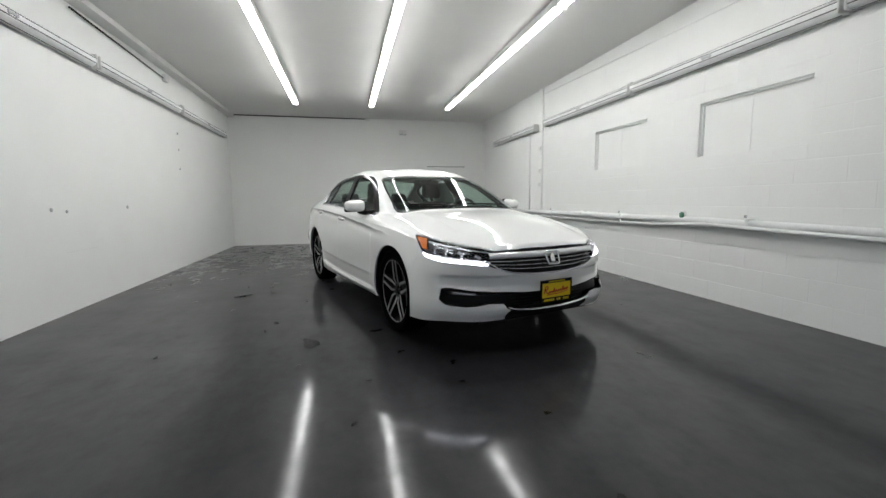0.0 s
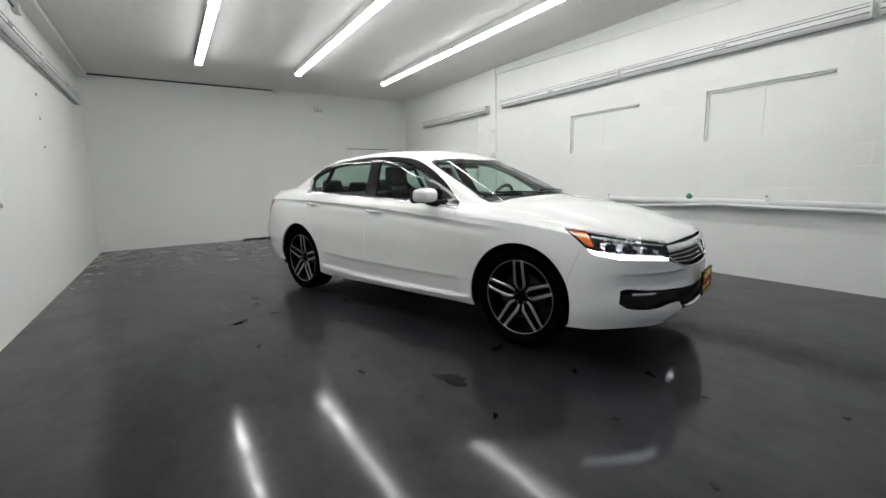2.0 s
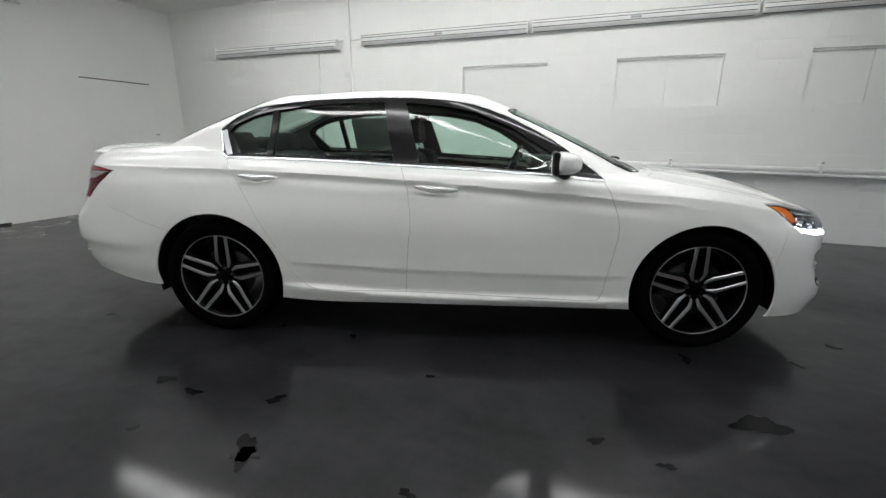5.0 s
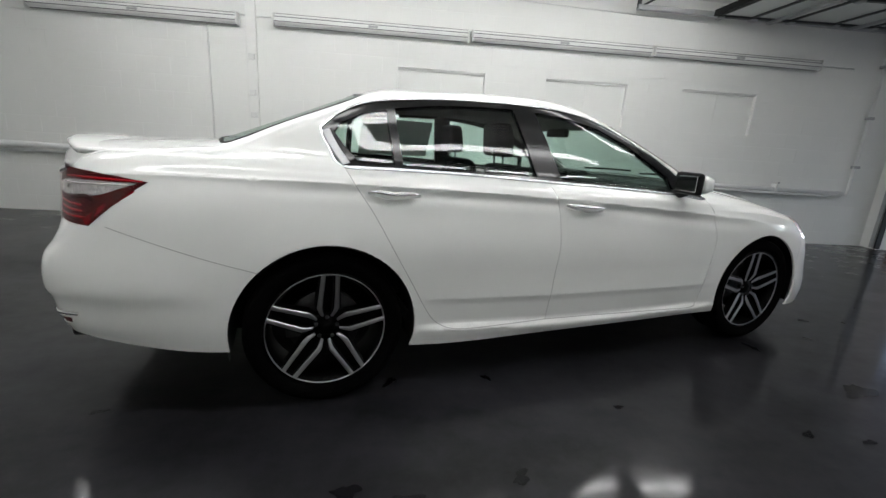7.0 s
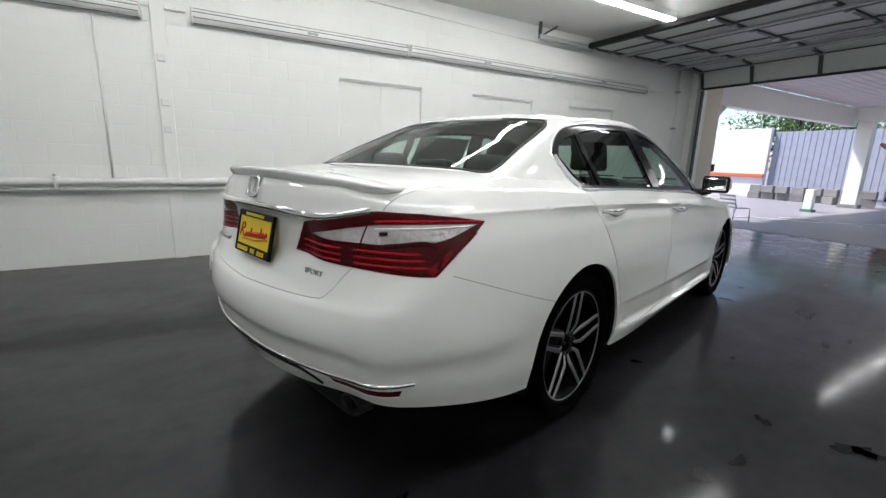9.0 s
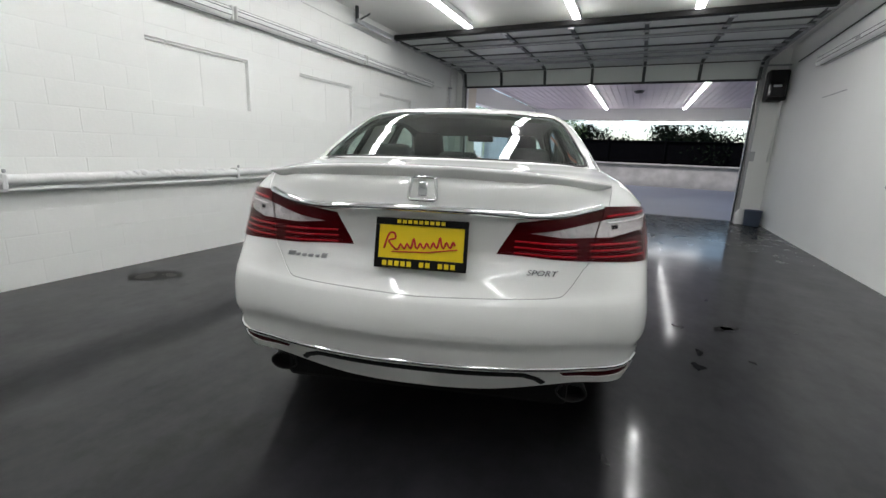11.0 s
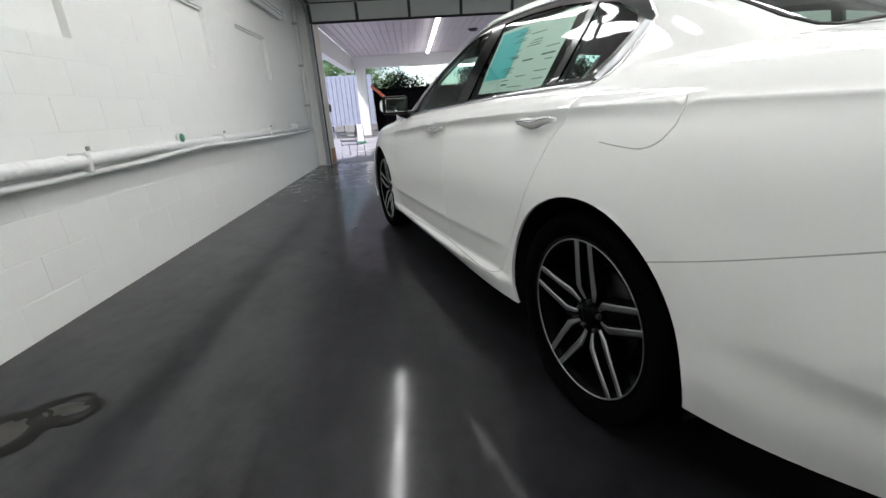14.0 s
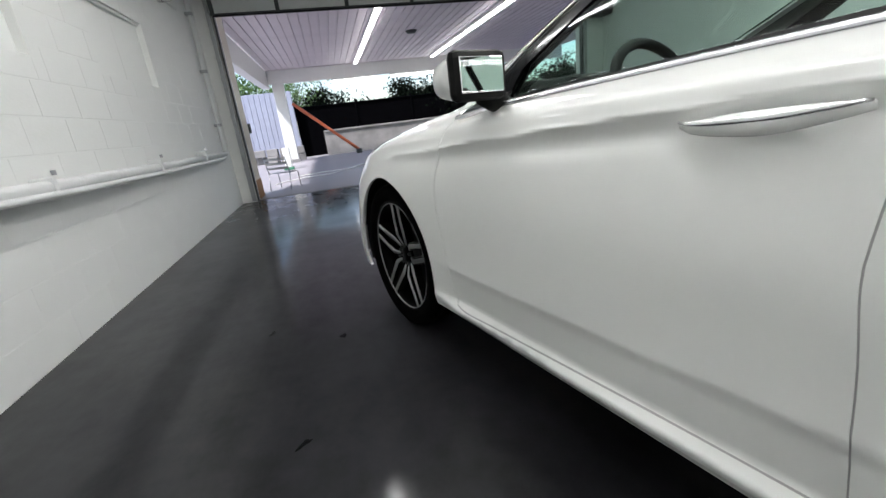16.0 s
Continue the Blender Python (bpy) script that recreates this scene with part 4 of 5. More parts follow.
ORDER = ("arch", "led", "amber", "tail_gap", "tail_clear", "front_valance", "reflector", "front_glass", "rear_glass", "quarter_glass", "dlo", "windscreen", "backlight", "headlight", "grille", "intake", "taillight", "seam", "fuel_seam",
         "side_skirt", "front_door", "rear_door", "hood", "trunk_lid", "fender", "front_bumper", "rear_bumper", "roof")
kind = np.full(len(TRI), "body_side", dtype=object)
for name in ORDER[::-1]:
    for poly in regions[name]:
        kind[inside(poly, mid)] = name
POS, NRM = surf(UV[:, 0], UV[:, 1]), surf_normal(UV[:, 0], UV[:, 1])
area = np.abs(np.cross(UV[TRI[:, 1]] - UV[TRI[:, 0]], UV[TRI[:, 2]] - UV[TRI[:, 0]]))
fn = np.cross(POS[TRI[:, 1]] - POS[TRI[:, 0]], POS[TRI[:, 2]] - POS[TRI[:, 0]])
turn = (fn * NRM[TRI].mean(1)).sum(1) < 0
TRI[turn] = TRI[turn][:, ::-1]


def panel(name, kinds, material, parent, sides=(1, -1), depth=0.0, rim=.012, label="", keep=None):
    """A panel of the body, with turned-in edges; sides: 1 the right half, -1 the left."""
    pick = np.isin(kind, kinds) & (area > 1e-9)
    if keep is not None:
        pick &= keep(POS[TRI].mean(1))
    tri = TRI[pick]
    used, idx = np.unique(tri, return_inverse=True)
    tri = idx.reshape(-1, 3)
    p, n, uv = POS[used], NRM[used], UV[used]
    p = p - n * depth
    e = np.concatenate([tri[:, [0, 1]], tri[:, [1, 2]], tri[:, [2, 0]]])
    key = np.sort(e, 1)
    _, inv, cnt = np.unique(key[:, 0] * 1000003 + key[:, 1], return_inverse=True, return_counts=True)
    be = e[cnt[inv.ravel()] == 1]
    mid_line = (uv[be][:, :, 0].max(1) < 1e-4) | (uv[be][:, :, 0].min(1) > 15 - 1e-4) | (uv[be][:, :, 1].min(1) > 12 - 1e-4)
    be = be[~mid_line]
    V, N, F = [], [], []
    for s in sides:
        f = np.array([s, 1, 1])
        k = sum(len(a) for a in V)
        V.append(p * f), N.append(n * f)
        F += [tuple(int(k + i) for i in (t if s > 0 else t[::-1])) for t in tri]
        if rim and len(be):
            k2 = k + len(p)
            a, b = p[be[:, 0]], p[be[:, 1]]
            na, nb = n[be[:, 0]], n[be[:, 1]]
            out = np.cross(b - a, na)
            out = out / np.maximum(np.linalg.norm(out, axis=1, keepdims=True), 1e-9)
            m = len(be)
            V.append(np.concatenate([a, b, b - nb * rim, a - na * rim]) * f)
            N.append(np.concatenate([out] * 4) * f)
            for i in range(m):
                q = (k2 + i, k2 + 3 * m + i, k2 + 2 * m + i, k2 + m + i)
                F.append(q if s > 0 else q[::-1])
    V, N = np.concatenate(V), np.concatenate(N)
    me = bpy.data.meshes.new(name)
    me.from_pydata(V.tolist(), [], F)
    me.polygons.foreach_set("use_smooth", [True] * len(me.polygons))
    me.normals_split_custom_set_from_vertices(N.tolist())
    return part(name, me, material, parent, label)


def strip(view, line, w, t, closed=False, smooth=True, lift=0.0, sides=(1, -1), step=.03):
    """A raised rounded moulding on the body along a line of a flat view."""
    p = dense(line, step, closed, smooth)
    uvs = np.array(unmap(p, view))
    P, N = surf(uvs[:, 0], uvs[:, 1]), surf_normal(uvs[:, 0], uvs[:, 1])
    d = np.roll(P, -1, 0) - np.roll(P, 1, 0)
    if not closed:
        d[0], d[-1] = P[1] - P[0], P[-1] - P[-2]
    d /= np.maximum(np.linalg.norm(d, axis=1, keepdims=True), 1e-9)
    S = np.cross(N, d)
    prof = [(-.5, -.3), (-.5, .4), (-.3, .9), (0, 1.0), (.3, .9), (.5, .4), (.5, -.3)]
    bm = bmesh.new()
    for s in sides:
        rows = [[bm.verts.new(Vector(((P[k] + S[k] * a * w + N[k] * (b * t + lift)) * np.array([s, 1, 1])).tolist())) for a, b in prof] for k in range(len(P))]
        for k in range(len(rows) - (0 if closed else 1)):
            a, b = rows[k], rows[(k + 1) % len(rows)]
            for i in range(len(prof) - 1):
                bm.faces.new((a[i], a[i + 1], b[i + 1], b[i]))
    bmesh.ops.recalc_face_normals(bm, faces=bm.faces[:])
    return bm


def on_body(view, p, lift=0.0):
    (u, v), = unmap([p], view)
    P, N = surf(np.array([u]), np.array([v]))[0], surf_normal(np.array([u]), np.array([v]))[0]
    return Vector((P + N * lift).tolist()), Vector(N.tolist())


def mirrored(bm):
    """Adds the mirror image across the car's middle."""
    g = bmesh.ops.duplicate(bm, geom=bm.verts[:] + bm.edges[:] + bm.faces[:])
    vs = [v for v in g["geom"] if isinstance(v, bmesh.types.BMVert)]
    bmesh.ops.scale(bm, vec=(-1, 1, 1), verts=vs)
    bmesh.ops.reverse_faces(bm, faces=[f for f in g["geom"] if isinstance(f, bmesh.types.BMFace)])
    return bm


car = new("sedan")
car.matrix_world = pose(.413, -.187, 0, 0, 0, 15.95)
tagged(car, "glossy white four-door sedan with black and silver alloy wheels", "car")
P_, G_ = M["paint"], M["glass"]
hood = panel("hood", ["hood"], P_, car)
panel("front_bumper", ["front_bumper"], P_, car)
panel("rear_bumper", ["rear_bumper"], P_, car)
trunk = panel("trunk_lid", ["trunk_lid"], P_, car)
panel("roof", ["roof", "body_side"], P_, car, label="white roof, pillars and quarter panels")
panel("shut_line", ["seam"], M["gap"], car, depth=.0015, rim=0, label="dark gaps between the panels")
panel("fuel_flap_gap", ["fuel_seam"], M["gap"], car, (-1,), depth=.003, rim=0)
panel("quarter_skin", ["fuel_seam"], P_, car, (1,), rim=0)
doors = {}
for s in (1, -1):
    panel("fender", ["fender"], P_, car, (s,))
    panel("side_skirt", ["side_skirt"], P_, car, (s,))
    for n in ("front", "rear"):
        doors[n, s] = panel(n + "_door", [n + "_door"], P_, car, (s,))
        panel("window_pane", [n + "_glass"], G_, doors[n, s], (s,), depth=.007, rim=0, label="green-tinted side window")
    panel("quarter_window", ["quarter_glass"], G_, car, (s,), depth=.007, rim=0)
    panel("window_frame", ["dlo"], M["gloss_black"], car, (s,), depth=.003, rim=.02, label="gloss black window frame and pillar")
    part("window_trim", strip("side", DLO, .008, .004, True, sides=(s,)), M["chrome"], car, "chrome trim round the side windows", True)
    part("corner_garnish", strip("side", [(-1.372, 1.205), (-1.355, 1.165), (-1.325, 1.11), (-1.295, 1.066)], .036, .003, sides=(s,)), M["steel"], car, "broad satin grey corner of the window trim", True)
    part("belt_moulding", strip("side", DLO[:7], .017, .006, lift=.001, sides=(s,)), M["satin"], car, "chrome moulding below the windows", True)
panel("windscreen", ["windscreen"], G_, car, depth=.004, rim=0)
panel("rear_window", ["backlight"], G_, car, depth=.004, rim=0)
part("windscreen_seal", strip("screen", SCREEN[:-1], .016, .003), M["black"], car, "", True)
part("rear_window_seal", strip("backlight", BACKLIGHT[:-1], .016, .003), M["black"], car, "", True)
# lamps at the front
for s in (1, -1):
    head = panel("headlight", ["headlight"], M["lamp_bowl"], car, (s,), depth=.030, rim=-.028, label="clear headlight with amber corner and lit white strip")
    panel("lens", ["headlight"], M["lens"], head, (s,), rim=0, label="clear plastic lens")
    panel("led_strip", ["led"], M["led"], head, (s,), depth=.001, rim=.02, label="lit white daytime running strip")
    panel("amber_corner", ["amber"], M["amber"], head, (s,), depth=.001, rim=.03, label="amber corner reflector")
    for (w, z), r in (((-1.17, .738), .030), ((-1.31, .722), .036), ((-1.49, .706), .033)):
        c, n = on_body("nose", (w, z), -.03)
        turn_ = Vector((1, 0, 0)).rotation_difference(Vector((n.x * .5, n.y + .6, 0))).to_matrix().to_4x4()
        for nm, prof, mt in (("projector", [(.001, .010), (r * .35, .009), (r * .6, .005), (r * .72, -.004)], "gloss_black"),
                             ("projector_ring", [(r * .72, -.004), (r * .80, .006), (r * .92, .004), (r, -.006), (r * 1.05, -.03)], "chrome")):
            bm = lathe(prof, 24, "x")
            bm.transform(Matrix.Translation(c) @ turn_)
            if s < 0:
                bm.transform(Matrix.Diagonal((-1, 1, 1, 1)))
                bmesh.ops.reverse_faces(bm, faces=bm.faces[:])
            part(nm, bm, M[mt], head, "round projector lamp" if mt == "gloss_black" else "", True)
    part("chrome_blade", strip("nose", [(-1.06, .795), (-1.25, .774), (-1.5, .750), (-1.71, .728)], .012, .004, lift=-.016, sides=(s,)), M["chrome"], head, "", True)
    part("chrome_blade", strip("nose", [(-1.09, .708), (-1.25, .695), (-1.5, .680), (-1.70, .668)], .010, .004, lift=-.020, sides=(s,)), M["chrome"], head, "", True)
    for w in (-1.24, -1.40, -1.58):
        part("reflector_facet", strip("nose", [(w, .770 + .18 * (w + 1.24)), (w - .05, .735 + .12 * (w + 1.24)), (w - .03, .700 + .10 * (w + 1.24))], .026, .006, lift=-.026, sides=(s,)), M["clear"], head, "", True)
    part("lamp_edge", strip("nose", [(-.875, .836), (-1.00, .826), (-1.20, .801), (-1.42, .776), (-1.65, .752), (-1.73, .742)], .005, .003, sides=(s,)), M["chrome"], head, "thin chrome upper edge", True)

# grille, intake and front plate
gr = panel("grille", ["grille"], M["black"], car, depth=.05, rim=-.05, label="black grille with chrome wing and slats")
part("chrome_wing", strip("front", [(-.01, .700), (.2, .701), (.36, .703), (.50, .702)], .045, .014, lift=-.008), M["bright"], gr, "broad chrome wing", True)
for z0, z1, x1 in ((.658, .664, .515), (.628, .640, .490), (.598, .616, .445)):
    part("slat", strip("front", [(-.01, z0), (x1 * .55, z0 + (z1 - z0) * .25), (x1, z1)], .006, .008, lift=-.014), M["satin"], gr, "thin chrome slat", True)
part("grille_surround", strip("front", [(-.01, .560), (.18, .563), (.35, .579), (.46, .614), (.52, .66)], .010, .006), M["satin"], gr, "", True)


def emblem(centre, normal, size, parent):
    """A rounded chrome frame with a plain plate in it."""
    bm = bmesh.new()
    w, h = size
    path = [(-.5, .42), (-.42, .5), (.42, .5), (.5, .42), (.42, -.42), (.34, -.5), (-.34, -.5), (-.42, -.42)]
    tube(bm, [(x * w, 0, z * h) for x, z in path], w * .06, 8, True)
    box(bm, (-w * .16, -.003, -h * .30), (w * .16, .002, h * .32), .003)
    bm.transform(Matrix.Translation(centre) @ Vector((0, 1, 0)).rotation_difference(normal).to_matrix().to_4x4())
    return part("emblem", bm, M["chrome"], parent, "chrome maker's emblem as a plain shape", True)


c, n = on_body("front", (.0, .660), .020)
emblem(c, n, (.125, .10), gr)
inn = panel("lower_intake", ["intake"], M["black"], car, depth=.055, rim=-.055, label="black lower intake with fog lamps and chrome lip")
for k in range(5):
    z = .415 - .024 * k
    part("intake_bar", strip("nose", [(-2.40, z), (-2.15, z), (-1.92 - .01 * k, z + .003)], .007, .004, lift=-.03), M["black"], inn)
part("chrome_lip", strip("nose", [(-2.40, .298), (-2.20, .300), (-1.96, .318), (-1.90, .338)], .016, .012), M["chrome"], inn, "chrome lower lip", True)
panel("front_valance", ["front_valance"], M["black"], car, depth=.004, rim=.01)
for s in (1, -1):
    part("fog_lamp", strip("nose", [(-1.60, .436), (-1.48, .440), (-1.36, .446)], .020, .012, lift=-.03, sides=(s,)), M["clear"], inn, "slim clear fog lamp", True)


def plate(name, m, parent, mirror=False):
    """A number plate: yellow, in a black frame, with bars for its writing."""
    p = part(name, boxed((-.150, -.004, -.075), (.150, .004, .075), .003), M["plate"], parent, "yellow dealer plate in a black frame")
    p.matrix_local = m
    bm = bmesh.new()
    for a, b in (((-.160, -.009, .062), (.160, .006, .086)), ((-.160, -.009, -.086), (.160, .006, -.052)), ((-.160, -.009, -.078), (-.147, .006, .062)), ((.147, -.009, -.078), (.160, .006, .062))):
        box(bm, a, b, .003)
    part("plate_frame", bm, M["black"], p)
    # the red script as a plain running stroke with a tall first loop
    run = [(-.128, -.020), (-.112, .030), (-.094, .034), (-.090, .016), (-.112, .006), (-.086, -.022)]
    for k in range(9):
        x0, h0 = -.078 + k * .0225, .018 if k % 4 != 2 else .034
        run += [(x0, -.020 + k * .0016), (x0 + .008, -.020 + h0 + k * .0022), (x0 + .015, -.012 + k * .0018)]
    part("red_script", tubed([(x, -.0052, z) for x, z in dense(run, .006, False, True)], .0036, 6), M["plate_red"], p, "", True)
    part("script_underline", tubed([(-.10, -.0050, -.030), (.02, -.0050, -.026), (.126, -.0050, -.010)], .0024, 6), M["plate_red"], p, "", True)
    for k in range(12):
        if k not in (5, 8):
            part("lettering_bar", boxed((-.130 + k * .0215, -.0112, -.078), (-.130 + k * .0215 + .015, -.0088, -.061)), M["plate"], p)
    for k in range(9):
        part("lettering_bar", boxed((-.085 + k * .019, -.0112, .068), (-.085 + k * .019 + .013, -.0088, .080)), M["plate"], p)
    return p


plate("rear_plate", pose(0, -2.452, .857, -12, 0, 0), car)
plate("front_plate", pose(0, 2.352, .430, 0, 0, 180) @ Matrix.Diagonal((.94, 1, .94, 1)), car)

# the rear
for s in (1, -1):
    tail = panel("taillight", ["taillight"], M["red_lens"], car, (s,), depth=-.002, rim=.012, label="red taillight with a clear middle band")
    panel("clear_band", ["tail_clear"], M["clear"], tail, (s,), depth=.001, rim=.01, label="clear reversing lamp")
    part("red_edge", strip("tail", [(-1.245, .948), (-1.32, .900), (-1.40, .850), (-1.445, .818)], .030, .0012, lift=.0006, sides=(s,)), M["red_panel"], tail, "plain red outer edge", True)
    part("red_edge", strip("tail", [(-1.215, .9735), (-1.38, .978), (-1.56, .977), (-1.70, .972)], .007, .002, lift=.001, sides=(s,)), M["red_rib"], tail, "", True)
    for z in (.835, .856, .877):
        part("red_rib", strip("tail", [(-1.455 - .9 * (z - .835), z), (-1.60, z), (-1.80, z + .001)], .0065, .003, lift=.001, sides=(s,)), M["red_rib"], tail, "", True)
        part("red_rib", strip("tail", [(-1.865, z + .001), (-1.98, z + .002), (-2.085, z + .003)], .0065, .003, lift=.001, sides=(s,)), M["red_rib"], tail, "", True)
    part("dark_notch", strip("tail", [(-1.42, .902), (-1.47, .911), (-1.54, .906), (-1.66, .896)], .016, .002, lift=.0015, sides=(s,)), M["dark_red"], tail, "", True)
    part("bulb_shadow", strip("tail", [(-1.64, .936), (-1.66, .935), (-1.68, .934)], .014, .0015, lift=.0012, sides=(s,)), M["lamp_bowl"], tail, "", True)
    part("white_blade", strip("tail", [(-1.27, .960), (-1.40, .958), (-1.56, .954), (-1.70, .950)], .006, .004, lift=.001, sides=(s,)), M["bright"], tail, "", True)
    panel("lamp_gap", ["tail_gap"], M["dark_red"], tail, (s,), depth=.003, rim=0)
    panel("lens", ["taillight", "tail_clear", "tail_gap"], M["cover"], tail, (s,), depth=-.0075, rim=.007, label="glossy outer lens")
    panel("rear_reflector", ["reflector"], M["red_lens"], car, (s,), depth=.004, rim=.01)
    prof = [(.040, .06), (.043, -.012), (.047, -.016), (.049, -.010), (.049, .05)]
    bm = lathe(prof, 28, "y")
    bm.transform(Matrix.Translation((s * .560, -2.375, .325)) @ Matrix.Diagonal((1.15, 1, .75, 1)))
    ex = part("exhaust_tip", bm, M["disc"], car, "oval chrome exhaust tip", True)
    part("exhaust_bore", lathe([(.001, .03), (.040, .03), (.040, .05)], 24, "y"), M["black"], ex).matrix_local = Matrix.Translation((s * .560, -2.375, .325)) @ Matrix.Diagonal((1.15, 1, .75, 1))
part("rear_valance", strip("rear", [(-.01, .424), (.28, .424), (.38, .420), (.425, .400), (.45, .376)], .022, .004), M["black"], car, "black line in the rear bumper", True)
part("rear_chrome_bar", strip("rear", [(-.01, .981), (.2, .978), (.35, .970), (.46, .975), (.60, 1.003)], .024, .014), M["chrome"], trunk, "chrome bar across the trunk lid", True)
part("bumper_chrome", strip("rear", [(-.01, .450), (.22, .449), (.50, .447), (.66, .451), (.785, .463)], .015, .007), M["chrome"], car, "chrome strip along the rear bumper", True)
c, n = on_body("rear", (0, 1.046), .004)
emblem(c, n, (.095, .078), trunk)
for k, w in enumerate((.030, .018, .018, .020, .016, .022)):
    x = -.49 + .026 * k
    c, n = on_body("rear", (abs(x), .784), .002)
    bm = boxed((x - w / 2, c.y - .003, c.z - .008), (x + w / 2, c.y + .012, c.z + (.010 if k in (0, 5) else .004)), .003)
    bm.transform(Matrix(((1, 0, .3, -.3 * c.z), (0, 1, 0, 0), (0, 0, 1, 0), (0, 0, 0, 1))))
    part("badge_bar", bm, M["steel"], trunk)
word = bpy.data.curves.new("trim_badge", "FONT")
word.body, word.size, word.extrude, word.align_x, word.shear = "SPORT", .027, .003, "CENTER", .25
word_ob = bpy.data.objects.new("trim_badge", word)
badge = bpy.data.meshes.new_from_object(word_ob)
bpy.data.objects.remove(word_ob)
c, n = on_body("rear", (.410, .782), .003)
badge.transform(Matrix.Translation((.410, c.y, c.z - .011)) @ Matrix.Rotation(math.atan2(n.x, -n.y), 4, "Z") @ Matrix.Rotation(math.pi / 2, 4, "X") @ Matrix.Diagonal((1.25, 1, 1, 1)))
part("trim_badge", badge, M["satin"], trunk, "chrome letters reading SPORT")

# spoiler lip along the trunk's edge
bm = bmesh.new()
rows = []
for k in range(41):
    x = -.635 + 1.27 * k / 40
    q = abs(x) / .635
    ye, ze = -2.438 + .150 * q ** 2.4, 1.118 - .044 * q ** 2.5
    fade = 1 - .75 * max(0, (q - .82) / .18) ** 2
    rows.append([bm.verts.new(v) for v in ((x, ye + .20, ze - .004 - .006 * q), (x, ye + .10, ze + .002), (x, ye + .02, ze + .004 * fade), (x, ye, ze), (x, ye + .003, ze - .010 * fade),
                                           (x, ye + .018, ze - .034 * fade), (x, ye + .055, ze - .042 * fade))])
for a, b in zip(rows, rows[1:]):
    for i in range(6):
        bm.faces.new((a[i], b[i], b[i + 1], a[i + 1]))
bm.faces.new(rows[0])
bm.faces.new(rows[-1][::-1])
bmesh.ops.recalc_face_normals(bm, faces=bm.faces[:])
part("spoiler", bm, P_, trunk, "white lip spoiler", True)

# door handles
for s in (1, -1):
    for n, y0, y1, z0, z1 in (("rear", -1.215, -.985, .952, .945), ("front", -.205, .035, .911, .900)):
        pts, rad = [], []
        for k in range(13):
            f = k / 12
            p, nn = on_body("side", (y0 + (y1 - y0) * f, z0 + (z1 - z0) * f), .012 + .024 * math.sin(math.pi * f) ** .6)
            pts.append(p)
        for nm, rr, off, mt in (("door_handle", .0150, 0, "paint"), ("chrome_insert", .0052, .0115, "satin")):
            bm = bmesh.new()
            tube(bm, [(p.x + off, p.y, p.z + off * .5) for p in pts], [rr * (.22 + .88 * math.sin(math.pi * (k + .5) / 13) ** .8) for k in range(13)], 12)
            bmesh.ops.scale(bm, vec=(1, 1, 1.15), space=Matrix.Translation((0, 0, -(z0 + z1) / 2)), verts=bm.verts[:])
            if s < 0:
                bm.transform(Matrix.Diagonal((-1, 1, 1, 1)))
                bmesh.ops.reverse_faces(bm, faces=bm.faces[:])
            h = part(nm, bm, M[mt], doors[n, s] if nm == "door_handle" else handle, "", True)
            if nm == "door_handle":
                handle = h

# mirrors
for s in (1, -1):
    bm = bmesh.new()
    bmesh.ops.create_uvsphere(bm, u_segments=32, v_segments=20, radius=1)
    for v in bm.verts:
        x, y, z = v.co
        e = .62
        sg = lambda a: math.copysign(abs(a) ** e, a)
        x, z = sg(x), sg(z)
        v.co = (x * .088, (y * .10 if y > 0 else y * .03), z * (.062 - .006 * x))
    cutb = [f for f in bm.faces if f.calc_center_median().y < -.018]
    bmesh.ops.delete(bm, geom=cutb, context="FACES")
    for v in bm.verts:
        v.co.y -= .35 * (v.co.x) * .28
    bm.transform(Matrix.Translation((.950, .570, 1.044)) @ Matrix.Diagonal((1.10, 1.05, .93, 1)))
    if s < 0:
        bm.transform(Matrix.Diagonal((-1, 1, 1, 1)))
        bmesh.ops.reverse_faces(bm, faces=bm.faces[:])
    mir = part("door_mirror", bm, P_, car, "white door mirror with a black foot", True)
    bm = bmesh.new()
    box(bm, (.860, .516, .984), (1.040, .556, 1.106), .019)
    for v in bm.verts:
        v.co.y -= .1 * (v.co.x - 1.0)
    part("mirror_rim", bm if s > 0 else (bm.transform(Matrix.Diagonal((-1, 1, 1, 1))), bmesh.ops.reverse_faces(bm, faces=bm.faces[:]), bm)[2], M["black"], mir)
    bm = bmesh.new()
    box(bm, (.880, .5110, 1.003), (1.022, .5155, 1.088), .002)
    for v in bm.verts:
        v.co.y -= .1 * (v.co.x - 1.0)
    part("mirror_glass", bm if s > 0 else (bm.transform(Matrix.Diagonal((-1, 1, 1, 1))), bmesh.ops.reverse_faces(bm, faces=bm.faces[:]), bm)[2], M["mirror"], mir)
    bm = tubed([(s * .775, .66, .975), (s * .83, .62, .975), (s * .915, .575, .995)], [.035, .03, .024], 12)
    part("mirror_foot", bm, M["black"], mir, "", True)

# wipers and roof fin
for x0, x1 in ((.05, .55), (-.52, -.02)):
    a, b = on_body("screen", (abs(x0), 1.03), .012)[0], on_body("screen", (abs(x1), 1.045), .012)[0]
    a.x, b.x = x0, x1
    part("wiper", tubed([a, (a + b) / 2 + Vector((0, .004, .004)), b], .007, 6), M["black"], car, "", True)

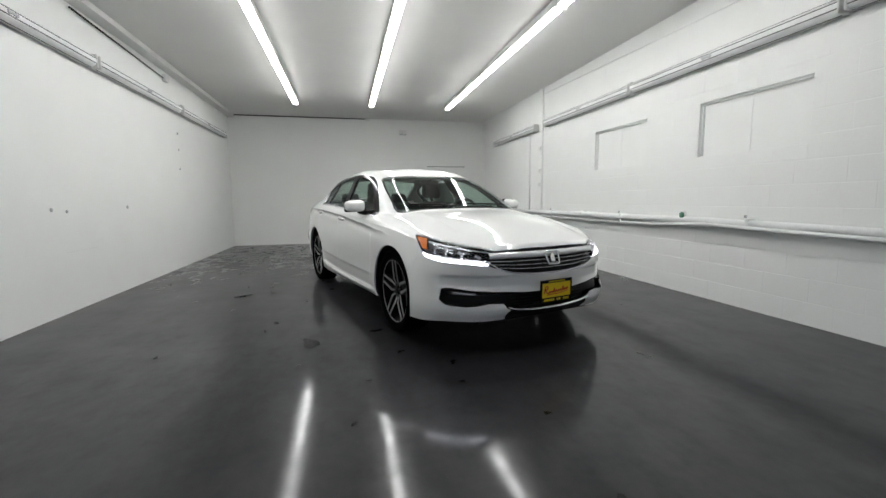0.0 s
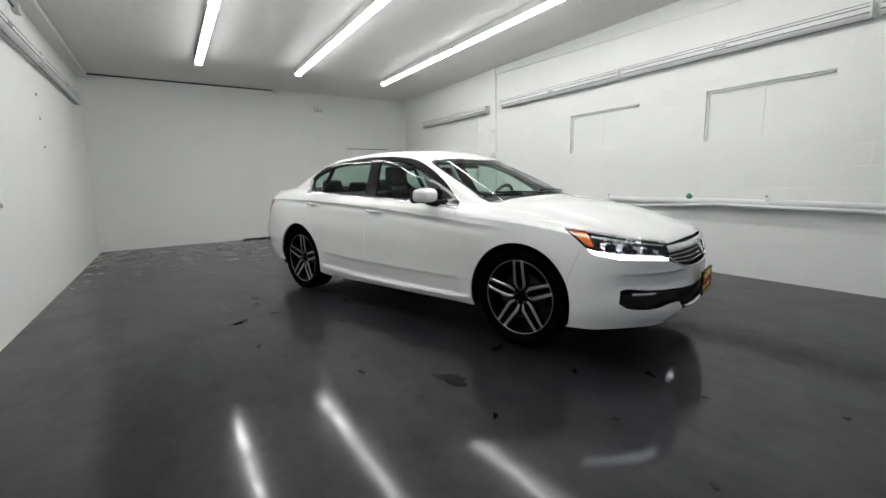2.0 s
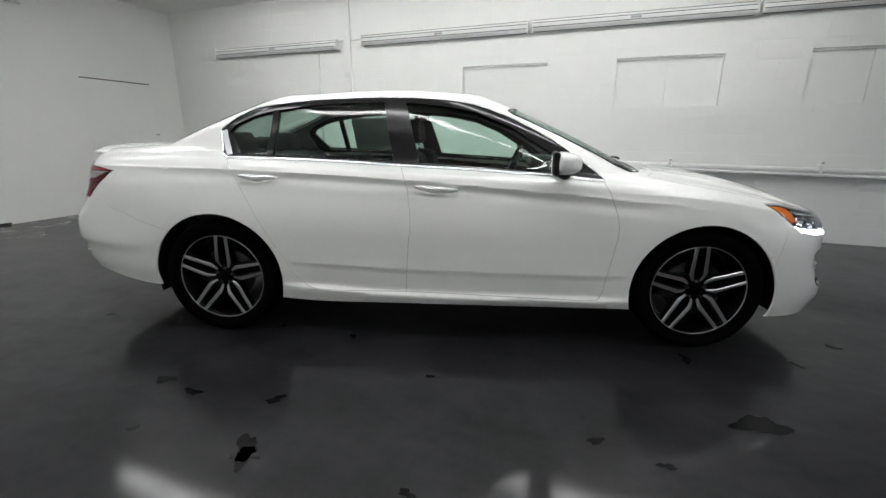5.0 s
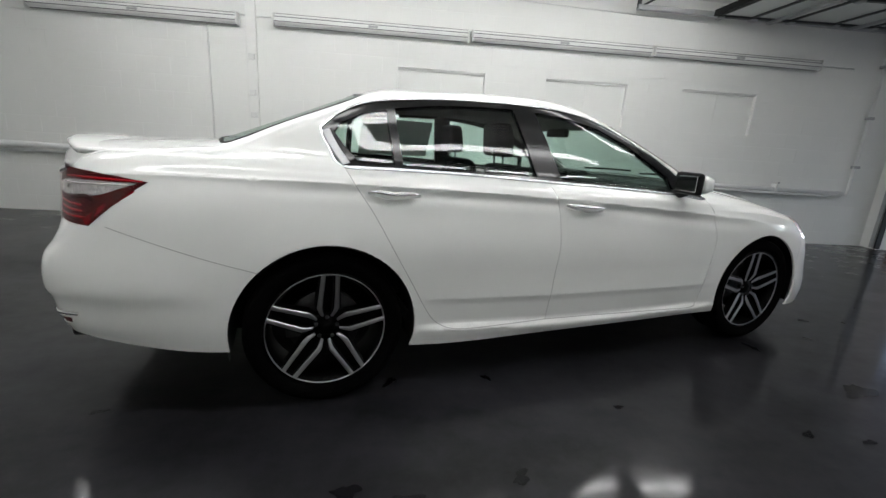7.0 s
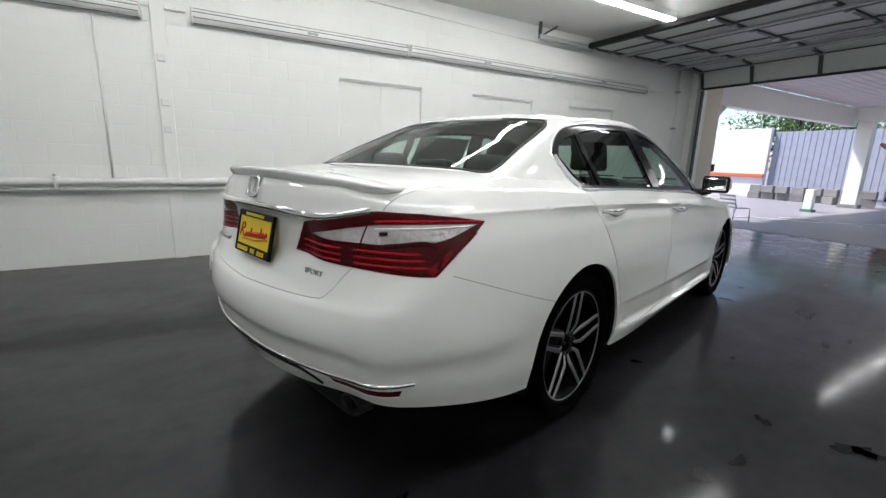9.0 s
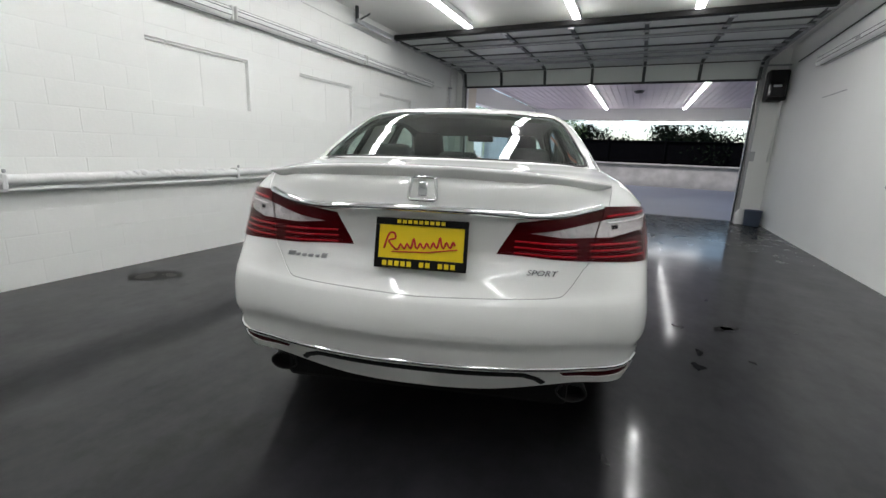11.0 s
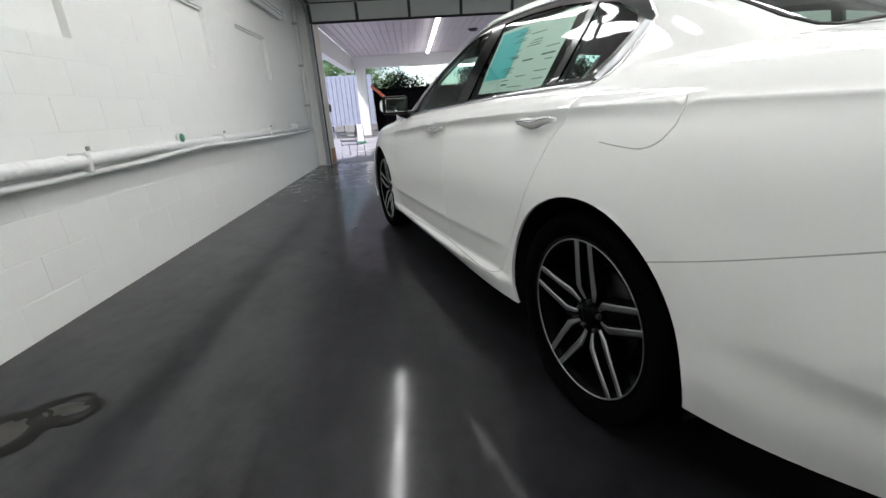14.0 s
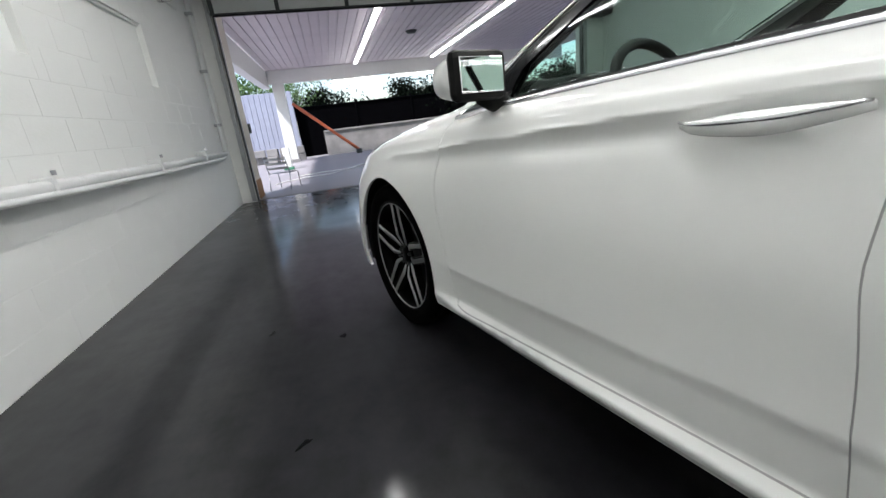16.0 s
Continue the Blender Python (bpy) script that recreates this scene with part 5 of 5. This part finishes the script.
# wheel wells and underbody
for s in (1, -1):
    for cy in (1.388, -1.388):
        bm = bmesh.new()
        ring = [[bm.verts.new((s * x, cy + .405 * math.cos(a), .345 + .405 * math.sin(a))) for a in np.linspace(-.25, math.pi + .25, 25)] for x in (.885, .55)]
        for i in range(24):
            bm.faces.new((ring[0][i], ring[0][i + 1], ring[1][i + 1], ring[1][i]))
        bm.faces.new(ring[1])
        part("wheel_well", bm, M["black"], car, "", True)
bm = bmesh.new()
box(bm, (-.86, -.97, .20), (.86, .97, .30), .02)
box(bm, (-.55, -2.38, .26), (.55, -.9, .36), .02)
box(bm, (-.55, .9, .19), (.55, 2.15, .34), .02)
part("underbody", bm, M["black"], car)

# ---- wheels ----
SP = 2 * math.pi / 5


def tyre_mesh():
    bm = lathe([(.262, -.095), (.285, -.112), (.312, -.116), (.328, -.106), (.335, -.088), (.3355, -.045), (.331, -.043), (.331, -.036), (.3357, -.034), (.3357, .034), (.331, .036), (.331, .043),
                (.3355, .045), (.335, .088), (.328, .106), (.312, .116), (.285, .112), (.262, .095)], 72)
    return mesh_from("tyre", bm, True)


def barrel_mesh():
    return mesh_from("rim", lathe([(.236, -.09), (.225, -.02), (.228, .05), (.238, .082), (.248, .094), (.256, .099), (.263, .098), (.263, .088)], 72), True)


def lip_mesh():
    return mesh_from("rim_lip", lathe([(.2475, .0965), (.249, .0985), (.2515, .0997), (.2525, .0985)], 72), True)


def bar(bm, path, widths, x0s, thick):
    """A spoke bar: path in the wheel's plane (along, across), widths, height of the face, thickness."""
    rows = []
    for (r, c), w, x in zip(path, widths, x0s):
        rows.append([bm.verts.new(v) for v in ((x, c - w / 2, r), (x, c + w / 2, r), (x - thick, c + w / 2 + .004, r), (x - thick, c - w / 2 - .004, r))])
    for a, b in zip(rows, rows[1:]):
        for i in range(4):
            bm.faces.new((a[i], a[(i + 1) % 4], b[(i + 1) % 4], b[i]))
    bm.faces.new(rows[0])
    bm.faces.new(rows[-1][::-1])


def spoke_meshes():
    face, back = bmesh.new(), bmesh.new()
    for sg in (1, -1):
        bar(face, [(.052, sg * .020), (.075, sg * .030), (.095, sg * .036), (.16, sg * .033), (.247, sg * .029)], [.005, .011, .015, .0125, .012], [.070, .078, .084, .091, .097], .004)
        bar(back, [(.045, sg * .020), (.075, sg * .030), (.095, sg * .036), (.16, sg * .033), (.25, sg * .029)], [.016, .026, .033, .029, .028], [.064, .0735, .0795, .0865, .0925], .035)
    bar(back, [(.05, 0), (.10, 0), (.16, 0), (.25, 0)], [.05, .05, .045, .04], [.055, .062, .068, .074], .03)
    for b in (face, back):
        bmesh.ops.recalc_face_normals(b, faces=b.faces[:])
    return mesh_from("spoke_face", face), mesh_from("spoke", back)


WM = {"tyre": tyre_mesh(), "barrel": barrel_mesh(), "lip": lip_mesh()}
WM["face"], WM["spoke"] = spoke_meshes()
WM["disc"] = mesh_from("brake_disc", lathe([(.06, .0), (.06, .018), (.085, .02), (.155, .02), (.158, .015), (.158, .0)], 48), True)
WM["hub"] = mesh_from("hub", lathe([(.001, .072), (.030, .072), (.034, .070), (.034, .064), (.062, .062), (.072, .058), (.075, .03)], 36), True)
WM["cap"] = mesh_from("hub_cap", lathe([(.001, .076), (.022, .0755), (.029, .073), (.031, .070)], 32), True)
WM["nut"] = mesh_from("lug_nut", lathe([(.001, .078), (.007, .077), (.009, .072), (.009, .055)], 6))
WM["caliper"] = mesh_from("brake_caliper", boxed((-.012, -.165, -.06), (.045, -.09, .06), .012))


def wheel(m, parent):
    w = part("wheel", WM["barrel"], M["wheel_black"], parent, "black alloy wheel with machined silver spokes on a low tyre")
    w.matrix_local = m
    part("tyre", WM["tyre"], M["rubber"], w, "black low-profile tyre")
    part("rim_lip", WM["lip"], M["alloy"], w, "machined rim edge")
    part("brake_disc", WM["disc"], M["disc"], w)
    part("brake_caliper", WM["caliper"], M["disc"], w)
    part("hub", WM["hub"], M["wheel_black"], w)
    part("hub_cap", WM["cap"], M["wheel_black"], w, "dark hub cap")
    for k in range(5):
        a = pose(0, 0, 0, 72 * k, 0, 0)
        part("spoke", WM["spoke"], M["wheel_black"], w).matrix_local = a
        part("spoke_face", WM["face"], M["alloy"], w, "machined silver spoke face").matrix_local = a
        part("lug_nut", WM["nut"], M["dark_steel"], w).matrix_local = a @ pose(0, 0, .047, 0, 0, 0)


for s in (1, -1):
    for cy, ang in ((1.388, 2), (-1.388, -4)):
        wheel(pose(s * .785, cy, .3445, ang * s, 0, 0 if s > 0 else 180) @ Matrix.Diagonal((1, 1.027, 1.027, 1)), car)

# ---- the cabin ----
panel("cabin_lining", ["roof", "body_side"], M["headliner"], car, depth=.035, rim=0, label="grey roof lining and pillar covers", keep=lambda c: (c[:, 2] > 1.02) & (c[:, 1] > -1.75) & (c[:, 1] < 1.0))
panel("pillar_lining", ["dlo"], M["trim"], car, depth=.03, rim=0)
for (n, s), d in doors.items():
    panel("door_lining", [n + "_door"], M["trim"], d, (s,), depth=.07, rim=0, keep=lambda c: c[:, 2] > .35)
bm = bmesh.new()
box(bm, (-.80, -1.0, .30), (.80, 1.0, .36), .01)
box(bm, (-.74, -1.85, .55), (.74, -1.25, 1.045), .06)
part("cabin_floor", bm, M["trim"], car)


def rounded_box(a, b, bev, seg=4, lean=0.0, taper=0.0):
    bm = bmesh.new()
    a, b = Vector(a), Vector(b)
    bmesh.ops.create_cube(bm, size=1, matrix=Matrix.Translation((a + b) / 2) @ Matrix.Diagonal((*(b - a), 1)))
    for v in bm.verts:
        if v.co.z > (a.z + b.z) / 2:
            v.co.y -= lean
            v.co.x += ((a.x + b.x) / 2 - v.co.x) * taper
    bmesh.ops.bevel(bm, geom=bm.edges[:], offset=bev, segments=seg, affect="EDGES", profile=.6)
    return bm


for x in (.37, -.37):
    seat = part("front_seat", rounded_box((x - .25, -.10, .36), (x + .25, .42, .58), .07), M["seat"], car, "black cloth front seat", True)
    part("backrest", rounded_box((x - .24, -.22, .50), (x + .24, -.06, 1.08), .07, lean=.16, taper=.25), M["seat"], seat, "", True)
    part("headrest", rounded_box((x - .125, -.40, 1.12), (x + .125, -.29, 1.31), .045, lean=.02, taper=.15), M["seat"], seat, "", True)
    for dx in (-.055, .055):
        part("headrest_post", tubed([(x + dx, -.335, 1.04), (x + dx, -.345, 1.14)], .007, 8), M["chrome"], seat, "", True)
bench = part("rear_bench", rounded_box((-.62, -1.15, .38), (.62, -.62, .60), .08), M["seat"], car, "black cloth rear bench", True)
part("backrest", rounded_box((-.62, -1.32, .55), (.62, -1.14, 1.06), .07, lean=.20, taper=.06), M["seat"], bench, "", True)
for x in (.38, -.38, 0):
    part("headrest", rounded_box((x - .13, -1.50, 1.04), (x + .13, -1.38, 1.17 if x == 0 else 1.20), .045, lean=.02, taper=.2), M["seat"], bench, "", True)
part("parcel_shelf", boxed((-.62, -1.80, 1.06), (.62, -1.42, 1.085), .008), M["trim"], car)
part("dashboard", rounded_box((-.70, .62, .60), (.70, 1.08, 1.0), .09, taper=.03), M["trim"], car, "black dashboard", True)
part("instrument_hood", rounded_box((-.57, .56, .93), (-.17, .80, 1.035), .045), M["trim"], car, "", True)
st = pose(-.37, .42, .93, 66, 0, 0)
bm = tubed([(math.cos(a) * .185, math.sin(a) * .185, 0) for a in np.linspace(0, 2 * math.pi, 48, endpoint=False)], .016, 10, True)
wheel_ = part("steering_wheel", bm, M["trim"], car, "black leather steering wheel", True)
wheel_.matrix_local = st
part("steering_hub", rounded_box((-.07, -.06, -.03), (.07, .06, .02), .02), M["trim"], wheel_, "", True)
for a in (0, 180, 270):
    part("wheel_arm", boxed((.06, -.022, -.018), (.178, .022, -.002), .005), M["steel"], wheel_).matrix_local = pose(0, 0, 0, 0, 0, a)
part("inner_mirror", rounded_box((-.12, .30, 1.268), (.12, .33, 1.328), .014), M["black"], car, "black inside mirror", True)
part("mirror_stem", tubed([(0, .32, 1.31), (0, .40, 1.325)], .010, 8), M["black"], car)


# window sheet on the left rear door glass
def on_glass(y, z, s, d=-.012):
    p, n = on_body("side", (y, z), d)
    return (p.x * s, p.y, p.z)


def glass_patch(y0, y1, z0, z1, s, d, n=8):
    bm = bmesh.new()
    g = [[bm.verts.new(on_glass(y0 + (y1 - y0) * i / n, z0 + (z1 - z0) * j / n, s, d)) for i in range(n + 1)] for j in range(n + 1)]
    for j in range(n):
        for i in range(n):
            bm.faces.new((g[j][i], g[j][i + 1], g[j + 1][i + 1], g[j + 1][i]))
    return bm


sheet = part("window_sheet", glass_patch(-.98, -.42, 1.066, 1.335, -1, -.012), M["paper"], doors["rear", -1], "white and cyan price sheet behind the rear window")
part("cyan_block", glass_patch(-.66, -.44, 1.12, 1.32, -1, -.0105), M["cyan"], sheet)
rnd = random.Random(7)
for k in range(26):
    y0 = rnd.choice((-.96, -.82, -.69))
    z0 = 1.08 + .0095 * k
    part("printed_bar", glass_patch(y0, y0 + rnd.uniform(.05, .12), z0, z0 + rnd.choice((.003, .003, .006)), -1, -.0102, 2), M["ink"], sheet)
# ---- outside the door: yard and carport ----
yard = structure("ground", boxed((-60, YD + .12, -.30), (60, 160, -.012)), M["asphalt"], "worn pale concrete yard", "ground")
structure("kerb", boxed((DX0, YD + .121, -.10), (DX1, YD + .30, -.002), .01), M["concrete"], "concrete door sill", "kerb")
roof = structure("carport_roof", boxed((-2.75, YD + .21, 3.14), (8.5, 15.9, 3.26)), M["soffit"], "flat carport roof over the yard", "roof")
me = {}
x = -2.70
while x < 8.4:
    w = .19
    if not me:
        me["board"] = mesh_from("soffit_board", boxed((0, YD + .22, 3.115), (w - .02, 15.85, 3.138), .006))
    part("soffit_board", me["board"], M["soffit"], roof).location.x = x
    x += w
cp = new("carport")
tagged(cp, "white painted carport beams and post", "carport")
part("back_beam", boxed((-2.75, 15.5, 2.68), (8.5, 15.75, 3.113), .01), M["housing"], cp)
part("side_beam", boxed((-2.95, YD + .22, 2.55), (-2.72, 15.75, 3.113), .01), M["housing"], cp)
part("post", boxed((-2.62, 15.5, -.01), (-2.24, 15.78, 2.679), .012), M["housing"], cp)
part("post_foot", boxed((-2.68, 15.45, -.01), (-2.18, 15.83, .10), .01), M["concrete"], cp)
for x in (.28, 2.98):
    for y0, y1 in ((7.2, 10.9), (11.0, 14.8)):
        lamp = part("carport_light", boxed((x - .06, y0, 3.03), (x + .06, y1, 3.113), .006), M["housing"])
        part("lit_tube", boxed((x - .05, y0 + .02, 2.99), (x + .05, y1 - .02, 3.029), .012), M["carport_tube"], lamp, "glowing white fluorescent tube")
        tagged(lamp, "lit white fluorescent light under the carport", "lamp", "carport lights")
for x0, x1 in ((-.6, .9), (1.5, 4.4)):
    lamp = part("carport_light", boxed((x0, 15.42, 2.60), (x1, 15.52, 2.679), .006), M["housing"])
    part("lit_tube", boxed((x0 + .02, 15.40, 2.53), (x1 - .02, 15.50, 2.599), .012), M["carport_tube"], lamp, "glowing white fluorescent tube")
    tagged(lamp, "lit white fluorescent light on the carport beam", "lamp", "carport lights")
fan = tagged(part("ceiling_box", lathe([(.001, -.06), (.10, -.06), (.14, -.02), (.15, .004)], 24, "z"), M["dark_steel"], None, "", True), "round dark fitting under the carport roof", "fitting")
fan.matrix_world = pose(1.45, 10.6, 3.112)
bar_ = tagged(part("barrier_bar", tubed([(-2.10, 16.0, 2.02), (-.02, 16.0, .14)], .055, 10), M["orange"], None, "", True), "orange bar leaning against the white post", "bar")
part("bar_foot", boxed((-.12, 15.85, -.01), (.10, 16.15, .16), .02), M["dark_steel"], bar_)
bl = tagged(part("bollard", boxed((-2.42, 12.2, .06), (-2.22, 12.4, .62), .02), M["housing"]), "short white post with a green foot", "bollard")
part("green_foot", boxed((-2.46, 12.16, -.01), (-2.18, 12.44, .06), .01), M["green"], bl)
lw = structure("retaining_wall", boxed((-1.2, 17.2, -.05), (40, 17.6, .90), .02), M["concrete"], "low pale concrete retaining wall", "wall")
for k in range(14):
    part("coping", boxed((-1.2 + 1.5 * k, 17.14, .90), (-1.2 + 1.5 * k + 1.485, 17.66, .97), .012), M["concrete"], lw)
rh = random.Random(17)
for k, (x0, y0, n) in enumerate(((-2.3, 8.4, 16), (-1.9, 9.6, 12))):
    pts, a = [(x0, y0, .0)], .4 + k
    for _ in range(n):
        a += rh.uniform(-.7, .7)
        pts.append((pts[-1][0] + .17 * math.sin(a), pts[-1][1] + .17 * math.cos(a) + .08, .0))
    tagged(part("garden_hose", tubed([(x, y, .0) for x, y in dense([(p[0], p[1]) for p in pts], .05, False, True)], .011, 6), M["pipe"], None, "", True), "pale thin hose lying loose on the yard", "hose", "hoses")
rb = random.Random(11)
for k in range(16):
    b = tagged(part("rubble_block", boxed((-.2, -.12, 0), (.2, .12, .26), .02), M["concrete"]), "pale concrete block on the yard's edge", "block", "loose blocks")
    b.matrix_world = pose(-5.6 + .24 * k, 16.4 + .3 * rb.random(), -.012 + .26 * (k % 2), 0, 0, rb.uniform(-25, 25)) if k % 2 == 0 else pose(-5.6 + .24 * (k - 1), 16.4 + .25 * rb.random(), .25, 0, 0, rb.uniform(-10, 10))
gf = tagged(part("panel_fence", boxed((-5.8, 17.9, -.02), (-2.2, 17.95, 2.60), .006), M["grey_fence"]), "blue-grey panel fence behind the yard", "fence")
for k in range(18):
    part("slat", boxed((-5.8 + .2 * k, 17.86, .2), (-5.8 + .2 * k + .185, 17.899, 2.62), .004), M["grey_fence"], gf)
df = tagged(part("screen_fence", boxed((-2.2, 18.2, -.02), (40, 18.24, 1.95), .006), M["fence"]), "dark screened fence above the low wall", "fence")
for k in range(18):
    part("fence_post", tubed([(-2.1 + 2.4 * k, 18.17, 0), (-2.1 + 2.4 * k, 18.17, 2.1)], .035, 8), M["fence"], df)
part("top_rail", tubed([(-2.2, 18.17, 1.96), (40, 18.17, 1.96)], .025, 8), M["fence"], df)


def tree(x, y, h, r, k, leaf, n=420):
    """A tree: tapered trunk, limbs, and a ragged crown of small leaf clumps."""
    rg = random.Random(k)
    t = new("tree")
    t.matrix_world = pose(x, y, -.012)
    part("trunk", tubed([(0, 0, 0), (.05, .03, h * .3), (-.04, 0, h * .6), (0, 0, h * .85)], [.16, .12, .08, .03], 9), M["bark"], t, "", True)
    tips = []
    for q in range(9):
        a, z0 = rg.uniform(0, 6.28), h * rg.uniform(.2, .6)
        tip = Vector((r * .8 * math.cos(a), r * .8 * math.sin(a), z0 + h * rg.uniform(.15, .35)))
        tips.append(tip)
        part("limb", tubed([(0, 0, z0), (tip.x * .5, tip.y * .5, (z0 + tip.z) / 2 + .1), tip], [.05, .03, .012], 6), M["bark"], t, "", True)
    vs, fs = [], []
    for q in range(n):
        c = rg.choice(tips) if rg.random() < .7 else Vector((0, 0, h * .8))
        c = c + Vector((rg.gauss(0, r * .30), rg.gauss(0, r * .30), rg.gauss(0, h * .12)))
        if c.z < .6:
            continue
        for _ in range(7):
            p = c + Vector((rg.gauss(0, .13), rg.gauss(0, .13), rg.gauss(0, .11)))
            d, e = Vector((rg.gauss(0, 1), rg.gauss(0, 1), rg.gauss(0, 1))).normalized(), Vector((rg.gauss(0, 1), rg.gauss(0, 1), rg.gauss(0, 1))).normalized()
            s = rg.uniform(.05, .10)
            b = len(vs)
            vs += [tuple(p - d * s), tuple(p + e * s * .5), tuple(p + d * s), tuple(p - e * s * .5)]
            fs.append((b, b + 1, b + 2, b + 3))
    m = bpy.data.meshes.new("crown")
    m.from_pydata(vs, [], fs)
    part("crown", m, leaf, t, "ragged leafy crown, near-black where its silhouette is painted in")
    return tagged(t, "dark leafy tree behind the fence", "tree", "trees behind the fence")


rt = random.Random(5)
for k in range(13):
    # this row's crowns carry their backlit shade in the leaf colour
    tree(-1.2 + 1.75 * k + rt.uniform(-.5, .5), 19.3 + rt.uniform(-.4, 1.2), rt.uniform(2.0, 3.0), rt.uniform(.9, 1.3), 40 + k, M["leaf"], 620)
for k in range(4):
    tree(-7.6 + 1.6 * k, 20.4 + rt.uniform(-.3, .6), rt.uniform(3.6, 4.6), 1.5, 70 + k, M["leaf_green"], 420)

# beside the door, and the far side of the yard
pier = structure("pier", boxed((-2.80, YD + .205, -.01), (-2.335, 7.05, 3.113), .01), M["cream"], "cream painted pier beside the door", "pier")
part("pier_foot", boxed((-2.82, YD + .204, -.01), (-2.325, 7.065, .30), .006), M["rust"], pier, "rust-stained foot")
part("latch_box", boxed((-2.42, 7.051, 1.06), (-2.30, 7.12, 1.22), .01), M["dark_steel"], pier)
brace = tagged(part("roof_brace", tubed([(-2.84, 7.04, 1.65), (-2.84, 8.2, 2.58)], .05, 8), M["housing"], None, "", True), "white diagonal brace under the carport beam", "brace")
pw = structure("yard_wall", boxed((-16.0, 17.6, -.05), (-5.85, 17.8, 2.75), .01), M["pale_wall"], "pale lavender rendered wall behind the yard", "wall")
part("rail", boxed((-16.0, 17.48, .78), (-5.85, 17.599, .92), .01), M["orange"], pw, "faded orange rail along the wall")


def patio_chair(m):
    """A light tubular chair: two bent side frames, back and seat slats."""
    ch = new("patio_chair")
    for x in (-.24, .24):
        part("side_frame", tubed([(x, -.25, 0), (x, -.22, .42), (x, .20, .42), (x, .27, .0)], .011, 8), M["steel"], ch, "", True)
        part("back_post", tubed([(x, .18, .42), (x, .30, .86)], .011, 8), M["steel"], ch, "", True)
    for k in range(4):
        part("seat_slat", boxed((-.24, -.20 + .10 * k, .425), (.24, -.12 + .10 * k, .440), .004), M["steel"], ch)
    for k in range(3):
        f = .25 + .27 * k
        part("back_slat", boxed((-.24, .18 + .12 * f - .008, .42 + .44 * f), (.24, .18 + .12 * f + .008, .48 + .44 * f), .004), M["steel"], ch)
    ch.matrix_world = m @ Matrix.Diagonal((.85, .85, .72, 1))
    return tagged(ch, "low grey tubular chair on the sunlit yard", "chair")


patio_chair(pose(-2.0, 7.62, -.012, 0, 0, 160))
# ---- painted blocks of the west wall, laid in running bond ----
BW, BH, JT = .405, .2013, .0052
block_cache = {}


def block_mesh(w, h):
    key = (round(w, 3), round(h, 3))
    if key not in block_cache:
        t, b = .060, .0040
        vs = [(0, 0, 0), (0, w, 0), (0, w, h), (0, 0, h), (t - b, 0, 0), (t - b, w, 0), (t - b, w, h), (t - b, 0, h), (t, b, b), (t, w - b, b), (t, w - b, h - b), (t, b, h - b)]
        fs = [(4, 5, 9, 8), (5, 6, 10, 9), (6, 7, 11, 10), (7, 4, 8, 11), (8, 9, 10, 11), (0, 1, 5, 4), (1, 2, 6, 5), (2, 3, 7, 6), (3, 0, 4, 7)]
        m = bpy.data.meshes.new("block")
        m.from_pydata(vs, [], fs)
        block_cache[key] = m
    return block_cache[key]


rest_v, rest_f, count = [], [], 0
rq = random.Random(21)
for row in range(16):
    z0, z1 = row * BH, min((row + 1) * BH, ZC)
    y = YB - (BW / 2 if row % 2 else 0)
    spans = []
    while y < YD:
        spans.append((max(y, YB), min(y + BW, YD)))
        y += BW
    for a, b in spans:
        pieces = [(a, b, z0, z1)]
        for oa, ob_ in OPEN:
            cut = []
            for p0, p1, q0, q1 in pieces:
                if p1 <= oa or p0 >= ob_ or q1 <= OZ0 or q0 >= OZ1:
                    cut.append((p0, p1, q0, q1))
                    continue
                if p0 < oa:
                    cut.append((p0, oa, q0, q1))
                if p1 > ob_:
                    cut.append((ob_, p1, q0, q1))
                m0, m1 = max(p0, oa), min(p1, ob_)
                if q0 < OZ0:
                    cut.append((m0, m1, q0, OZ0))
                if q1 > OZ1:
                    cut.append((m0, m1, OZ1, q1))
            pieces = cut
        for p0, p1, q0, q1 in pieces:
            w, h = p1 - p0 - .0018, q1 - q0 - JT
            if w < .012 or h < .012:
                continue
            me_ = block_mesh(w, h)
            off = rq.uniform(-.0007, .0004)
            if count < 300 and q1 < 2.25 and p0 > -2.6:
                part("block", me_, M["wall"], wall_w).location = (XW - .061 + off, p0 + .0009, q0 + JT / 2)
                count += 1
            else:
                k = len(rest_v)
                rest_v += [(v.co.x + XW - .061 + off, v.co.y + p0 + .0009, v.co.z + q0 + JT / 2) for v in me_.vertices]
                rest_f += [tuple(k + i for i in f.vertices) for f in me_.polygons]
me_ = bpy.data.meshes.new("block_rest")
me_.from_pydata(rest_v, [], rest_f)
tagged(part("block_rest", me_, M["wall"], wall_w), kind="stuff")
